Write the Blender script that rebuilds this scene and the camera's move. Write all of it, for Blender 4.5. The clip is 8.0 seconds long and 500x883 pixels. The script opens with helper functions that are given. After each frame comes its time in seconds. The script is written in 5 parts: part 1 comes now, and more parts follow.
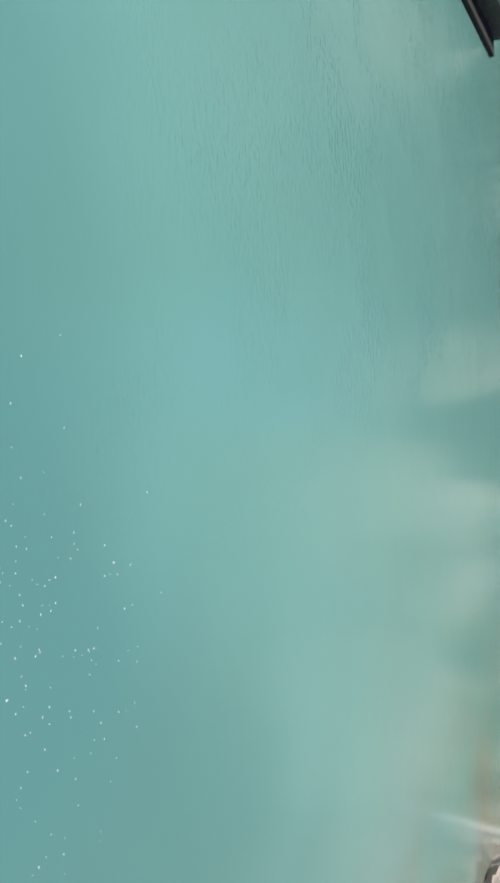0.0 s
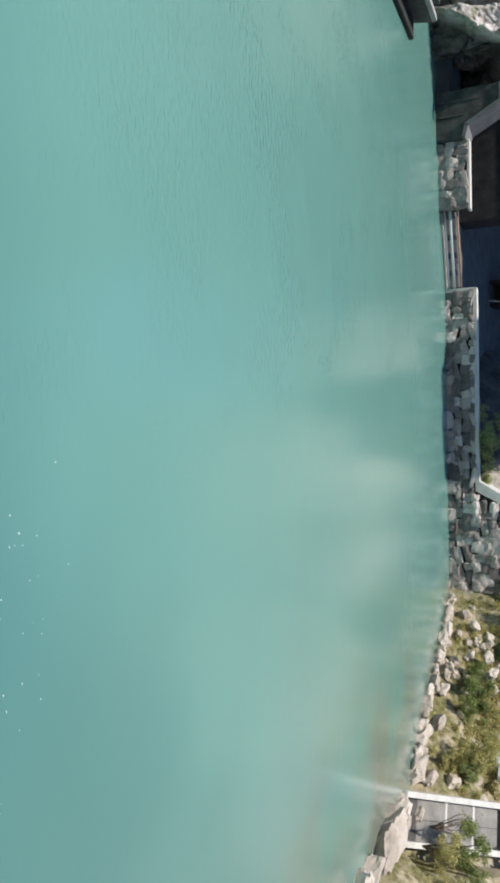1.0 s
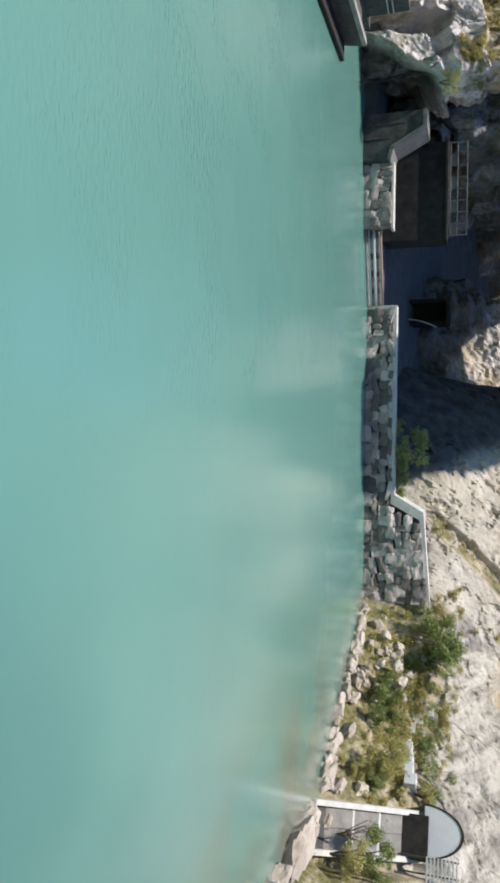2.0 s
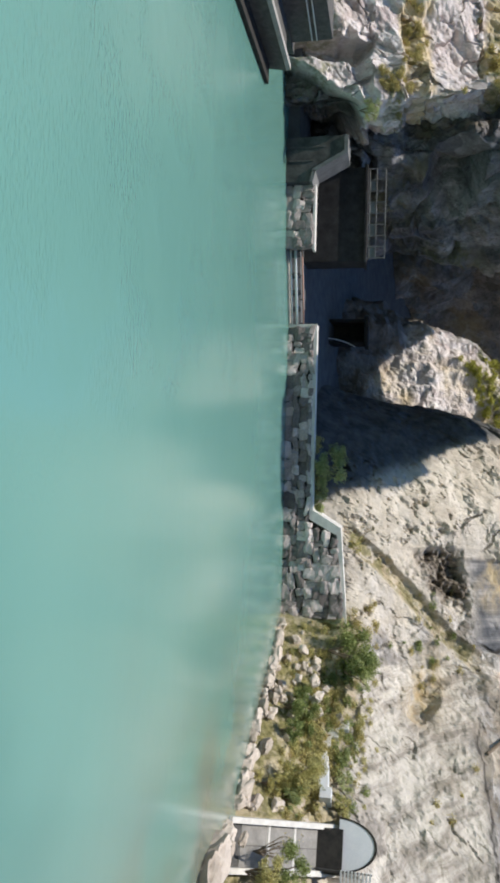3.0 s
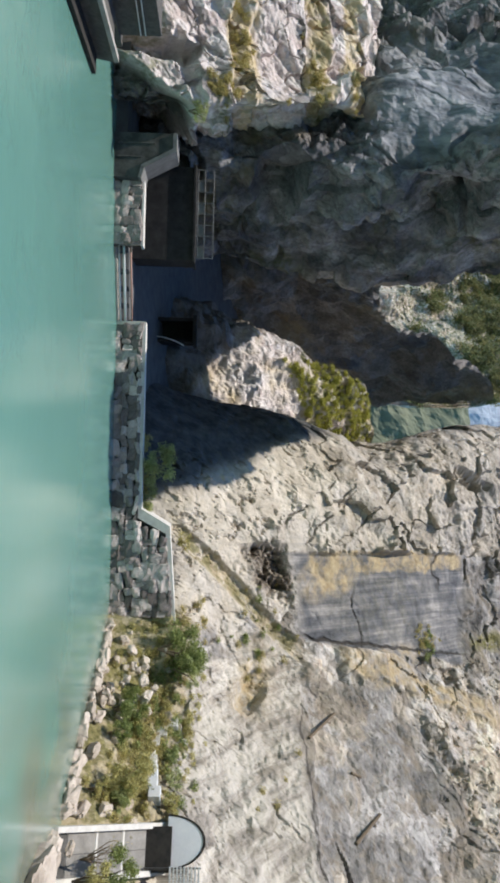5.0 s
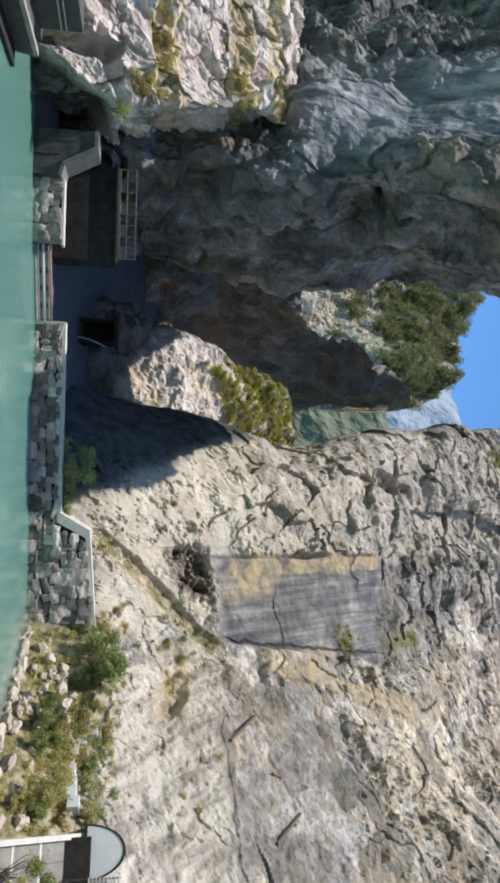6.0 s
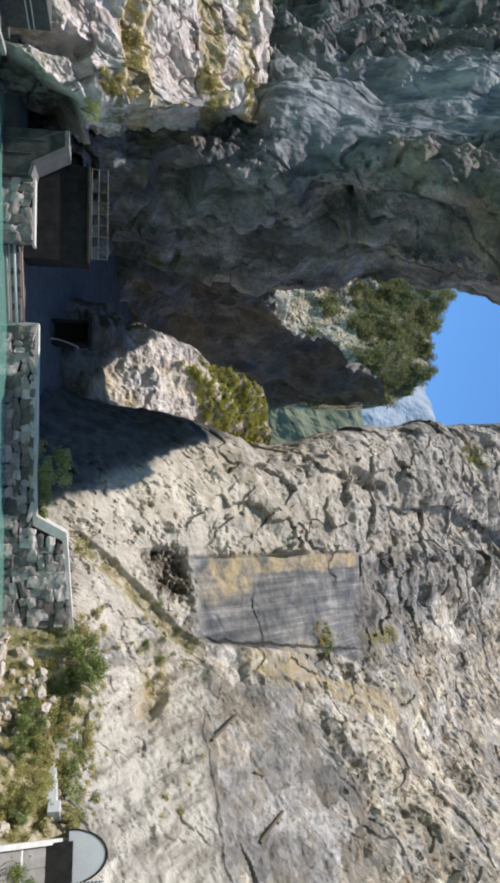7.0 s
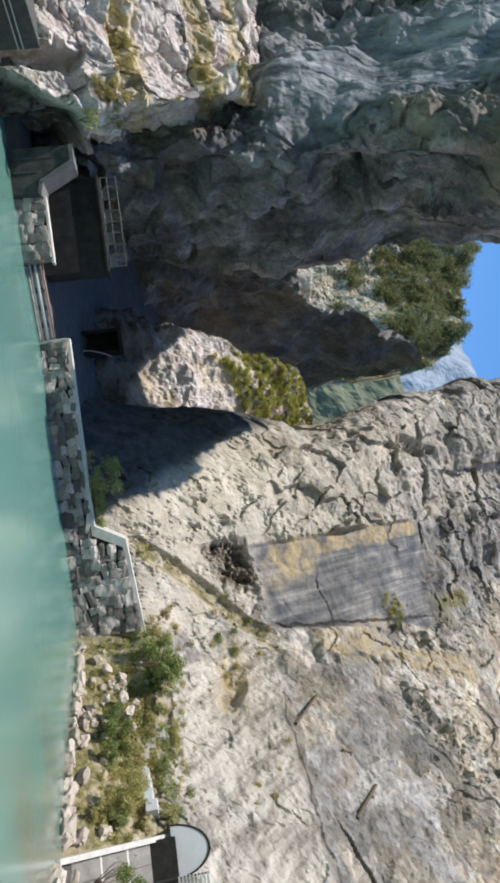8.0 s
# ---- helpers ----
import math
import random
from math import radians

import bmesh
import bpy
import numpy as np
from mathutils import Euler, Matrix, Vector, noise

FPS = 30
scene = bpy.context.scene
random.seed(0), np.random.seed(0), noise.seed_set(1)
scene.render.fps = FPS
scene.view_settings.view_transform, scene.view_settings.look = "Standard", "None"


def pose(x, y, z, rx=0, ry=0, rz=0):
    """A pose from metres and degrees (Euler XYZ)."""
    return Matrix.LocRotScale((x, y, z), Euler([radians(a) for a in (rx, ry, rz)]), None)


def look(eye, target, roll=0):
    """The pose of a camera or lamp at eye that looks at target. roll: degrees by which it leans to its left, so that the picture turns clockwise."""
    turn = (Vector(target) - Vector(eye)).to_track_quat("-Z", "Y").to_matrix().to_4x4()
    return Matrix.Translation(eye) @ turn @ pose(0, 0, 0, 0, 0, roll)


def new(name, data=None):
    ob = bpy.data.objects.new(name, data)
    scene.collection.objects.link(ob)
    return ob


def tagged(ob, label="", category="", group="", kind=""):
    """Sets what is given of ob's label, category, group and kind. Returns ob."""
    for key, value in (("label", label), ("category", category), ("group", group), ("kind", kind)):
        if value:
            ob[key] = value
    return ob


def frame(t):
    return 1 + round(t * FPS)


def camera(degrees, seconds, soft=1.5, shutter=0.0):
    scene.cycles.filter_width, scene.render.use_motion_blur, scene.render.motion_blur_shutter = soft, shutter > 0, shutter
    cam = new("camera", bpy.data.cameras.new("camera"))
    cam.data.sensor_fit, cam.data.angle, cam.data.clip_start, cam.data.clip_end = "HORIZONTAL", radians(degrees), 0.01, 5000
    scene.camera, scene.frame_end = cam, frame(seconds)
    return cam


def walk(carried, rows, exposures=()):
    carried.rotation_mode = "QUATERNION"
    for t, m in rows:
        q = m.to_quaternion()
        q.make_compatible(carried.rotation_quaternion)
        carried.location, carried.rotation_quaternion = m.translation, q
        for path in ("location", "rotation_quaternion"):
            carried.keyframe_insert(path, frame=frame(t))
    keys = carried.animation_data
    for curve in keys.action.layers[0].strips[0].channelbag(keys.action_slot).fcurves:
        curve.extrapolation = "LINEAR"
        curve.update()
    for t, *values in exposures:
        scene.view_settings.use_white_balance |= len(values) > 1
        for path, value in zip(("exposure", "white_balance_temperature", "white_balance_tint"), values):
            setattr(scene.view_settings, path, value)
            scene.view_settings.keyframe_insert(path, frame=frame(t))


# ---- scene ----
# ================= camera =================
cam = camera(37.49, 8.0, soft=3.3)
EYE = (0.0, 0.0, 6.5)
# seconds, heading (right of +y), elevation, lean (90: the picture lies on its side)
ROWS = [
    (0.0, -0.41, -29.79, 86.89),
    (0.3, 0.50, -27.84, 88.00),
    (0.5, 1.21, -26.39, 88.45),
    (1.0, 2.19, -23.06, 89.45),
    (1.5, 2.12, -19.97, 90.34),
    (2.8, 0.31, -12.08, 91.45),
    (3.0, 0.14, -10.82, 91.43),
    (3.5, -0.04, -7.67, 91.50),
    (4.0, -0.04, -4.54, 91.55),
    (4.5, 0.00, -1.20, 91.50),
    (5.0, -0.05, 2.43, 91.41),
    (6.3, -0.54, 9.54, 91.53),
    (6.5, -0.56, 9.98, 91.36),
    (7.0, -0.41, 10.28, 90.67),
    (7.5, 0.09, 9.32, 87.91),
    (8.0, 0.50, 6.84, 82.53),
]


def held(az, el, lean):
    a, e = radians(az), radians(el)
    ahead = Vector((math.sin(a) * math.cos(e), math.cos(a) * math.cos(e), math.sin(e)))
    return look(EYE, Vector(EYE) + ahead, lean)


walk(cam, [(t, held(az, el, lean)) for t, az, el, lean in ROWS])

# ================= light =================
TO_SUN = Vector((-0.365, -0.11, 0.924)).normalized()
world = bpy.data.worlds.new("sky")
scene.world = world
world.use_nodes = True
wn = world.node_tree
wn.nodes.clear()
sky = wn.nodes.new("ShaderNodeTexSky")
sky.sky_type = "NISHITA"
sky.sun_disc = False
sky.sun_elevation = math.asin(TO_SUN.z)
sky.sun_rotation = math.atan2(TO_SUN.x, TO_SUN.y)
sky.altitude = 2000
sky.air_density = 0.7
sky.dust_density = 0.0
sky.ozone_density = 0.4
bg = wn.nodes.new("ShaderNodeBackground")
bg.inputs["Strength"].default_value = 0.24
out = wn.nodes.new("ShaderNodeOutputWorld")
tint = wn.nodes.new("ShaderNodeMix")
tint.data_type, tint.blend_type = "RGBA", "MULTIPLY"
tint.inputs[0].default_value = 1.0
tint.inputs[7].default_value = (0.74, 1.15, 1.38, 1)
wn.links.new(sky.outputs[0], tint.inputs[6])
wn.links.new(tint.outputs[2], bg.inputs[0])
wn.links.new(bg.outputs[0], out.inputs[0])

sun_data = bpy.data.lights.new("sun", "SUN")
sun_data.energy = 5.0
sun_data.angle = radians(0.53)
sun_data.color = (1.0, 0.93, 0.83)
sun = new("sun", sun_data)
sun.matrix_world = look((0, 0, 80), Vector((0, 0, 80)) - TO_SUN)
scene.view_settings.exposure = 0.0


# ================= noise on arrays =================
def hash3(ix, iy, iz, seed):
    h = (ix.astype(np.int64) * 374761393 + iy.astype(np.int64) * 668265263 + iz.astype(np.int64) * 2147483647 + seed * 1274126177) & 0xFFFFFFFF
    h = ((h ^ (h >> 13)) * 1274126177) & 0xFFFFFFFF
    h = ((h ^ (h >> 16)) * 2246822519) & 0xFFFFFFFF
    return ((h ^ (h >> 15)) & 0xFFFFFF) / float(0x1000000)


def value_noise(p, seed=0):
    """Smooth noise, -1 to 1, at the points p (n, 3)."""
    i = np.floor(p).astype(np.int64)
    f = p - i
    u = f * f * f * (f * (f * 6 - 15) + 10)
    total = np.zeros(len(p))
    for dx in (0, 1):
        for dy in (0, 1):
            for dz in (0, 1):
                w = (u[:, 0] if dx else 1 - u[:, 0]) * (u[:, 1] if dy else 1 - u[:, 1]) * (u[:, 2] if dz else 1 - u[:, 2])
                total += w * hash3(i[:, 0] + dx, i[:, 1] + dy, i[:, 2] + dz, seed)
    return total * 2 - 1


def fbm(p, scale, octaves=4, seed=0, gain=0.5):
    total, amp, norm = np.zeros(len(p)), 1.0, 0.0
    q = p / scale
    for o in range(octaves):
        total += amp * value_noise(q, seed + o * 17)
        norm += amp
        amp *= gain
        q = q * 2.03 + 11.7
    return total / norm


def ridged(p, scale, octaves=4, seed=0):
    total, amp, norm = np.zeros(len(p)), 1.0, 0.0
    q = p / scale
    for o in range(octaves):
        total += amp * (1 - np.abs(value_noise(q, seed + o * 13)) * 2)
        norm += amp
        amp *= 0.5
        q = q * 2.1 + 5.3
    return total / norm


def facets(p, scale, seed=0, tilt=1.0):
    """Broken-rock relief: each cell of a Voronoi pattern is a tilted plane of its own level."""
    q = p / scale
    i = np.floor(q).astype(np.int64)
    best = np.full(len(q), 9.0)
    value = np.zeros(len(q))
    for dx in (-1, 0, 1):
        for dy in (-1, 0, 1):
            for dz in (-1, 0, 1):
                cx, cy, cz = i[:, 0] + dx, i[:, 1] + dy, i[:, 2] + dz
                fx = cx + hash3(cx, cy, cz, seed) - q[:, 0]
                fy = cy + hash3(cx, cy, cz, seed + 1) - q[:, 1]
                fz = cz + hash3(cx, cy, cz, seed + 2) - q[:, 2]
                d = np.sqrt(fx * fx + fy * fy + fz * fz)
                level = hash3(cx, cy, cz, seed + 3) * 2 - 1
                level = level + tilt * (fx * (hash3(cx, cy, cz, seed + 4) * 2 - 1) + fy * (hash3(cx, cy, cz, seed + 5) * 2 - 1) + fz * (hash3(cx, cy, cz, seed + 6) * 2 - 1)) * 1.6
                near = d < best
                value = np.where(near, level, value)
                best = np.where(near, d, best)
    return value


def shard(p, scale, seed=0):
    """Relief of flat faces that meet in sharp edges, -1 to 1: values on a turned lattice, joined straight within each tetrahedron."""
    r = np.random.RandomState(seed)
    turn, _ = np.linalg.qr(r.normal(size=(3, 3)))
    q = (p / scale) @ turn.T + r.uniform(0, 50, 3)
    i = np.floor(q).astype(np.int64)
    f = q - i
    order = np.argsort(-f, axis=1)
    fs = np.take_along_axis(f, order, 1)
    c = i.copy()
    row = np.arange(len(p))
    total = (1 - fs[:, 0]) * hash3(c[:, 0], c[:, 1], c[:, 2], seed)
    for k in range(3):
        c[row, order[:, k]] += 1
        w = fs[:, k] - (fs[:, k + 1] if k < 2 else 0)
        total += w * hash3(c[:, 0], c[:, 1], c[:, 2], seed)
    return total * 2 - 1


def broken(p, scale, octaves=5, seed=0, gain=0.52):
    """Broken rock: shards within shards."""
    total, amp = np.zeros(len(p)), 1.0
    for o in range(octaves):
        total += amp * shard(p, scale / 1.93 ** o, seed + 31 * o)
        amp *= gain
    return total


def cracks(p, scale, seed=0, thin=0.06):
    """Thin winding joints: 1 on the joint, 0 away from it."""
    return np.clip(1 - np.abs(value_noise(p / scale, seed) + 0.4 * value_noise(p / scale * 2.3, seed + 5)) / thin, 0, 1)


def smooth(a, b, x):
    t = np.clip((x - a) / (b - a), 0, 1)
    return t * t * (3 - 2 * t)


def blob(x, z, cx, cz, rx, rz):
    """1 in the middle of a patch, 0 outside it."""
    return np.clip(1.3 - ((x - cx) / rx) ** 2 - ((z - cz) / rz) ** 2, 0, 1)


# ================= materials =================
def material(name):
    m = bpy.data.materials.new(name)
    m.use_nodes = True
    return m, m.node_tree, m.node_tree.nodes["Principled BSDF"]


class Nodes:
    """Short hand for a node tree."""

    def __init__(self, name, rough=0.9, spec=0.25):
        self.m, self.t, self.b = material(name)
        self.b.inputs["Roughness"].default_value = rough
        self.b.inputs["Specular IOR Level"].default_value = spec
        self.geo = self.t.nodes.new("ShaderNodeNewGeometry")
        self.co = self.geo.outputs["Position"]

    def local(self):
        self.co = self.t.nodes.new("ShaderNodeTexCoord").outputs["Object"]
        return self

    def link(self, a, b):
        self.t.links.new(a, b)

    def mapped(self, scale, rot=(0, 0, 0)):
        n = self.t.nodes.new("ShaderNodeMapping")
        n.inputs["Scale"].default_value = scale
        n.inputs["Rotation"].default_value = rot
        self.link(self.co, n.inputs[0])
        return n.outputs[0]

    def noise(self, scale, detail=6, rough=0.6, stretch=None, distort=0.0, turn=(0, 0, 0)):
        n = self.t.nodes.new("ShaderNodeTexNoise")
        n.inputs["Scale"].default_value = scale
        n.inputs["Detail"].default_value = detail
        n.inputs["Roughness"].default_value = rough
        n.inputs["Distortion"].default_value = distort
        self.link(self.mapped(stretch, turn) if stretch else self.co, n.inputs["Vector"])
        return n.outputs["Fac"]

    def voronoi(self, scale, feature="F1", stretch=None, output="Distance"):
        n = self.t.nodes.new("ShaderNodeTexVoronoi")
        n.feature = feature
        n.inputs["Scale"].default_value = scale
        self.link(self.mapped(stretch) if stretch else self.co, n.inputs["Vector"])
        return n.outputs[output]

    def blocks(self, scale, wobble, stretch=(1, 1, 1)):
        """Broken blocks of uneven outline: a random value for each, and how far its edge is."""
        wave = self.t.nodes.new("ShaderNodeTexNoise")
        wave.inputs["Scale"].default_value = scale * 1.3
        wave.inputs["Detail"].default_value = 4
        self.link(self.co, wave.inputs["Vector"])
        push = self.t.nodes.new("ShaderNodeVectorMath")
        push.operation = "MULTIPLY_ADD"
        push.inputs[1].default_value = (wobble, wobble, wobble)
        self.link(wave.outputs["Color"], push.inputs[0])
        self.link(self.mapped(stretch), push.inputs[2])
        made = []
        for feature, key in (("F1", "Color"), ("DISTANCE_TO_EDGE", "Distance")):
            v = self.t.nodes.new("ShaderNodeTexVoronoi")
            v.feature = feature
            v.inputs["Scale"].default_value = scale
            self.link(push.outputs[0], v.inputs["Vector"])
            made.append(v.outputs[key])
        return made

    def ramp(self, fac, *stops):
        n = self.t.nodes.new("ShaderNodeValToRGB")
        e = n.color_ramp.elements
        while len(e) < len(stops):
            e.new(0.5)
        for k, (p, c) in zip(e, stops):
            k.position = p
            k.color = (*c, 1) if isinstance(c, tuple) else (c, c, c, 1)
        self.link(fac, n.inputs[0])
        return n.outputs[0]

    def mix(self, fac, a, b, mode="MIX"):
        n = self.t.nodes.new("ShaderNodeMix")
        n.data_type = "RGBA"
        n.blend_type = mode
        for sock, v in ((n.inputs[0], fac), (n.inputs[6], a), (n.inputs[7], b)):
            if isinstance(v, (int, float)):
                sock.default_value = v
            elif isinstance(v, tuple):
                sock.default_value = (*v, 1)
            else:
                self.link(v, sock)
        return n.outputs[2]

    def math(self, op, a, b=0.0):
        n = self.t.nodes.new("ShaderNodeMath")
        n.operation = op
        n.use_clamp = True
        for sock, v in ((n.inputs[0], a), (n.inputs[1], b)):
            if isinstance(v, (int, float)):
                sock.default_value = v
            else:
                self.link(v, sock)
        return n.outputs[0]

    def attr(self, name):
        n = self.t.nodes.new("ShaderNodeAttribute")
        n.attribute_name = name
        return n.outputs["Fac"]

    def island(self):
        return self.geo.outputs["Random Per Island"]

    def each(self):
        return self.t.nodes.new("ShaderNodeObjectInfo").outputs["Random"]

    def bump(self, height, strength=0.5, distance=0.1):
        n = self.t.nodes.new("ShaderNodeBump")
        n.inputs["Strength"].default_value = strength
        n.inputs["Distance"].default_value = distance
        self.link(height, n.inputs["Height"])
        if self.b.inputs["Normal"].is_linked:
            self.link(self.b.inputs["Normal"].links[0].from_socket, n.inputs["Normal"])
        self.link(n.outputs[0], self.b.inputs["Normal"])
        self.link(n.outputs[0], self.b.inputs["Coat Normal"])

    def color(self, c):
        if isinstance(c, tuple):
            self.b.inputs["Base Color"].default_value = (*c, 1)
        else:
            self.link(c, self.b.inputs["Base Color"])
        return self


def make_water():
    n = Nodes("turquoise_water", rough=0.21, spec=0.5)
    n.b.inputs["IOR"].default_value = 1.33
    # a clear skin over the milky water
    n.b.inputs["Coat Weight"].default_value = 0.55
    n.b.inputs["Coat IOR"].default_value = 1.33
    n.b.inputs["Coat Roughness"].default_value = 0.17
    big = n.noise(0.05, 3, 0.5)
    silt = n.ramp(big, (0.3, (0.121, 0.276, 0.240)), (0.7, (0.157, 0.326, 0.276)))
    # Nearest water darkened in colour for the weaker sky reflection seen steeply.
    silt = n.mix(n.attr("near_dark"), silt, (0.082, 0.205, 0.182))
    # Brown of the shallows and of the bank's reflection, put into the colour.
    n.color(n.mix(n.attr("shoal_reflection"), silt, (0.21, 0.175, 0.125)))
    n.bump(n.noise(0.35, 3, 0.5, stretch=(1, 1.6, 1)), 0.15, 0.05)
    n.bump(n.noise(1.4, 3, 0.5, stretch=(1, 1.4, 1)), 0.12, 0.03)
    n.bump(n.noise(5.0, 3, 0.55, stretch=(1, 1.5, 1)), 0.05, 0.015)
    ripple = n.noise(6.5, 2, 0.45, stretch=(0.6, 1.5, 1), distort=0.7, turn=(0, 0, 0.5))
    n.bump(n.math("MULTIPLY", n.math("MULTIPLY", n.attr("breeze"), n.ramp(n.noise(0.22, 3, 0.5), (0.42, 0.0), (0.58, 1.0))), ripple), 0.8, 0.035)
    return n.m


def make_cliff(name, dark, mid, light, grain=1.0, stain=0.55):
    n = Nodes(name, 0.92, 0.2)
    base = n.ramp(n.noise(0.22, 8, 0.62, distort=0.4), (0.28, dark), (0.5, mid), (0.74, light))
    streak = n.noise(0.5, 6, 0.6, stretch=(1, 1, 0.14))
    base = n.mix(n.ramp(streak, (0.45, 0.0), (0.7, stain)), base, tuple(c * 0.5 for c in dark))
    fine = n.noise(3.0, 8, 0.7)
    base = n.mix(0.5, base, n.ramp(fine, (0.3, 0.25), (0.7, 0.8)), "OVERLAY")
    tone = n.blocks(0.55, 1.2, (1, 1, 0.6))[0]
    base = n.mix(0.45, base, n.ramp(tone, (0.15, 0.15), (0.85, 0.82)), "OVERLAY")
    # thin dark joints
    line = n.ramp(n.noise(0.8, 5, 0.6, (1, 1, 0.6), 1.2), (0.475, 0.0), (0.5, stain), (0.525, 0.0))
    base = n.mix(line, base, tuple(c * 0.45 for c in dark))
    patch = n.math("MULTIPLY", n.attr("ochre"), n.ramp(n.noise(0.6, 6, 0.65), (0.32, 0.0), (0.5, 1.0)))
    base = n.mix(patch, base, n.ramp(n.noise(1.7, 5), (0.3, (0.40, 0.31, 0.16)), (0.7, (0.60, 0.50, 0.30))))
    moss = n.math("MULTIPLY", n.attr("moss"), n.ramp(n.noise(1.2, 6, 0.7), (0.42, 0.0), (0.58, 1.0)))
    base = n.mix(moss, base, n.ramp(n.noise(4.0, 5), (0.3, (0.05, 0.06, 0.02)), (0.7, (0.17, 0.18, 0.06))))
    # Darker base tone: shade put into the colour of low and undercut rock.
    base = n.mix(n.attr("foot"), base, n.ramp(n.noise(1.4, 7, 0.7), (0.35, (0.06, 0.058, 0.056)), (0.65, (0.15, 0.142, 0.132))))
    # Seepage streaks, with the sky's blue light put into their colour.
    skylit_seep = n.ramp(n.noise(0.9, 6, 0.6, (1, 1, 0.10)), (0.36, (0.12, 0.133, 0.155)), (0.5, (0.265, 0.284, 0.32)), (0.66, (0.48, 0.49, 0.52)))
    base = n.mix(n.attr("skylit_wet"), base, skylit_seep)
    n.color(base)
    gloss = n.ramp(n.attr("skylit_wet"), (0.0, 0.92), (1.0, 0.5))
    n.link(gloss, n.b.inputs["Roughness"])
    n.bump(n.noise(2.5, 10, 0.72, distort=0.2), 0.8, 0.16 * grain)
    n.bump(n.noise(2.0, 8, 0.65, stretch=(1, 1, 0.35)), 0.35, 0.12 * grain)
    return n.m


def make_hill():
    n = Nodes("hillside_rock", 0.93, 0.15)
    wide = n.noise(0.11, 7, 0.6, distort=0.8)
    rock = n.ramp(wide, (0.40, (0.31, 0.298, 0.285)), (0.47, (0.42, 0.395, 0.365)), (0.53, (0.53, 0.465, 0.38)), (0.60, (0.65, 0.60, 0.525)))
    rock = n.mix(0.7, rock, n.ramp(n.noise(1.1, 9, 0.74, distort=0.5), (0.34, 0.15), (0.66, 0.85)), "OVERLAY")
    sand = n.ramp(n.noise(0.45, 8, 0.65), (0.34, (0.52, 0.465, 0.39)), (0.66, (0.70, 0.645, 0.565)))
    c = n.mix(n.attr("sand"), rock, sand)
    pale = n.ramp(n.noise(1.1, 9, 0.66, stretch=(1.3, 0.16, 0.16), distort=0.3), (0.40, (0.25, 0.224, 0.196)), (0.48, (0.43, 0.394, 0.348)), (0.58, (0.62, 0.58, 0.518)))
    c = n.mix(n.attr("strata"), c, pale)
    slate = n.ramp(n.noise(0.5, 9, 0.7), (0.36, (0.13, 0.126, 0.123)), (0.5, (0.245, 0.236, 0.23)), (0.64, (0.38, 0.366, 0.354)))
    c = n.mix(n.attr("grey"), c, slate)
    yellow = n.ramp(n.noise(0.7, 8, 0.68), (0.36, (0.41, 0.345, 0.265)), (0.64, (0.66, 0.57, 0.445)))
    c = n.mix(n.math("MULTIPLY", n.attr("buff"), n.ramp(n.noise(0.35, 6, 0.6), (0.36, 0.15), (0.58, 1.0))), c, yellow)
    clean = c
    patch = n.ramp(n.noise(0.26, 6, 0.55, (1, 1.07, 0.8), 1.2, (0.7, 0.4, 1.1)), (0.49, 0.0), (0.55, 0.72))
    c = n.mix(patch, c, n.ramp(n.noise(1.3, 7, 0.7), (0.36, (0.25, 0.238, 0.232)), (0.64, (0.43, 0.407, 0.39))))
    patch = n.ramp(n.noise(0.21, 6, 0.6, (1.1, 0.9, 0.7), 1.0, (1.9, 0.2, 0.6)), (0.53, 0.0), (0.60, 0.65))
    c = n.mix(patch, c, n.ramp(n.noise(1.1, 7, 0.7), (0.36, (0.30, 0.25, 0.19)), (0.64, (0.46, 0.40, 0.32))))
    # blocks of their own tone, parted by dark joints
    tone, gap = n.blocks(0.42, 1.6, (1, 0.75, 0.75))
    small, crack = n.blocks(1.5, 0.5)
    bare = n.math("SUBTRACT", n.math("SUBTRACT", 0.62, n.math("MULTIPLY", n.attr("sand"), 0.45)), n.math("MULTIPLY", n.attr("strata"), 0.2))
    c = n.mix(bare, c, n.mix(0.85, c, n.ramp(tone, (0.15, 0.12), (0.5, 0.5), (0.85, 0.86)), "OVERLAY"))
    c = n.mix(n.math("MULTIPLY", bare, 0.8), c, n.mix(0.8, c, n.ramp(small, (0.15, 0.18), (0.85, 0.8)), "OVERLAY"))
    open_joint = n.math("MULTIPLY", n.ramp(gap, (0.0, 1.0), (0.06, 0.0)), n.ramp(n.noise(0.4, 4, 0.6), (0.48, 0.0), (0.6, 0.8)))
    c = n.mix(n.math("MULTIPLY", open_joint, bare), c, (0.10, 0.088, 0.078))
    fissure = n.math("MULTIPLY", n.ramp(crack, (0.0, 1.0), (0.07, 0.0)), n.ramp(n.noise(0.7, 4, 0.6), (0.5, 0.0), (0.62, 0.7)))
    c = n.mix(n.math("MULTIPLY", fissure, bare), c, (0.13, 0.115, 0.10))
    # brown stains and small dark stones
    c = n.mix(n.ramp(n.noise(0.55, 9, 0.7, distort=0.9), (0.52, 0.0), (0.60, 0.65)), c, (0.24, 0.20, 0.155))
    stone = n.math("MULTIPLY", n.ramp(n.voronoi(1.5), (0.14, 1.0), (0.26, 0.0)), n.ramp(n.noise(0.6, 5, 0.6), (0.46, 0.0), (0.56, 1.0)))
    c = n.mix(n.math("MULTIPLY", stone, 0.75), c, (0.13, 0.115, 0.10))
    c = n.mix(n.ramp(n.noise(3.2, 9, 0.75), (0.585, 0.0), (0.66, 0.8)), c, (0.10, 0.088, 0.076))
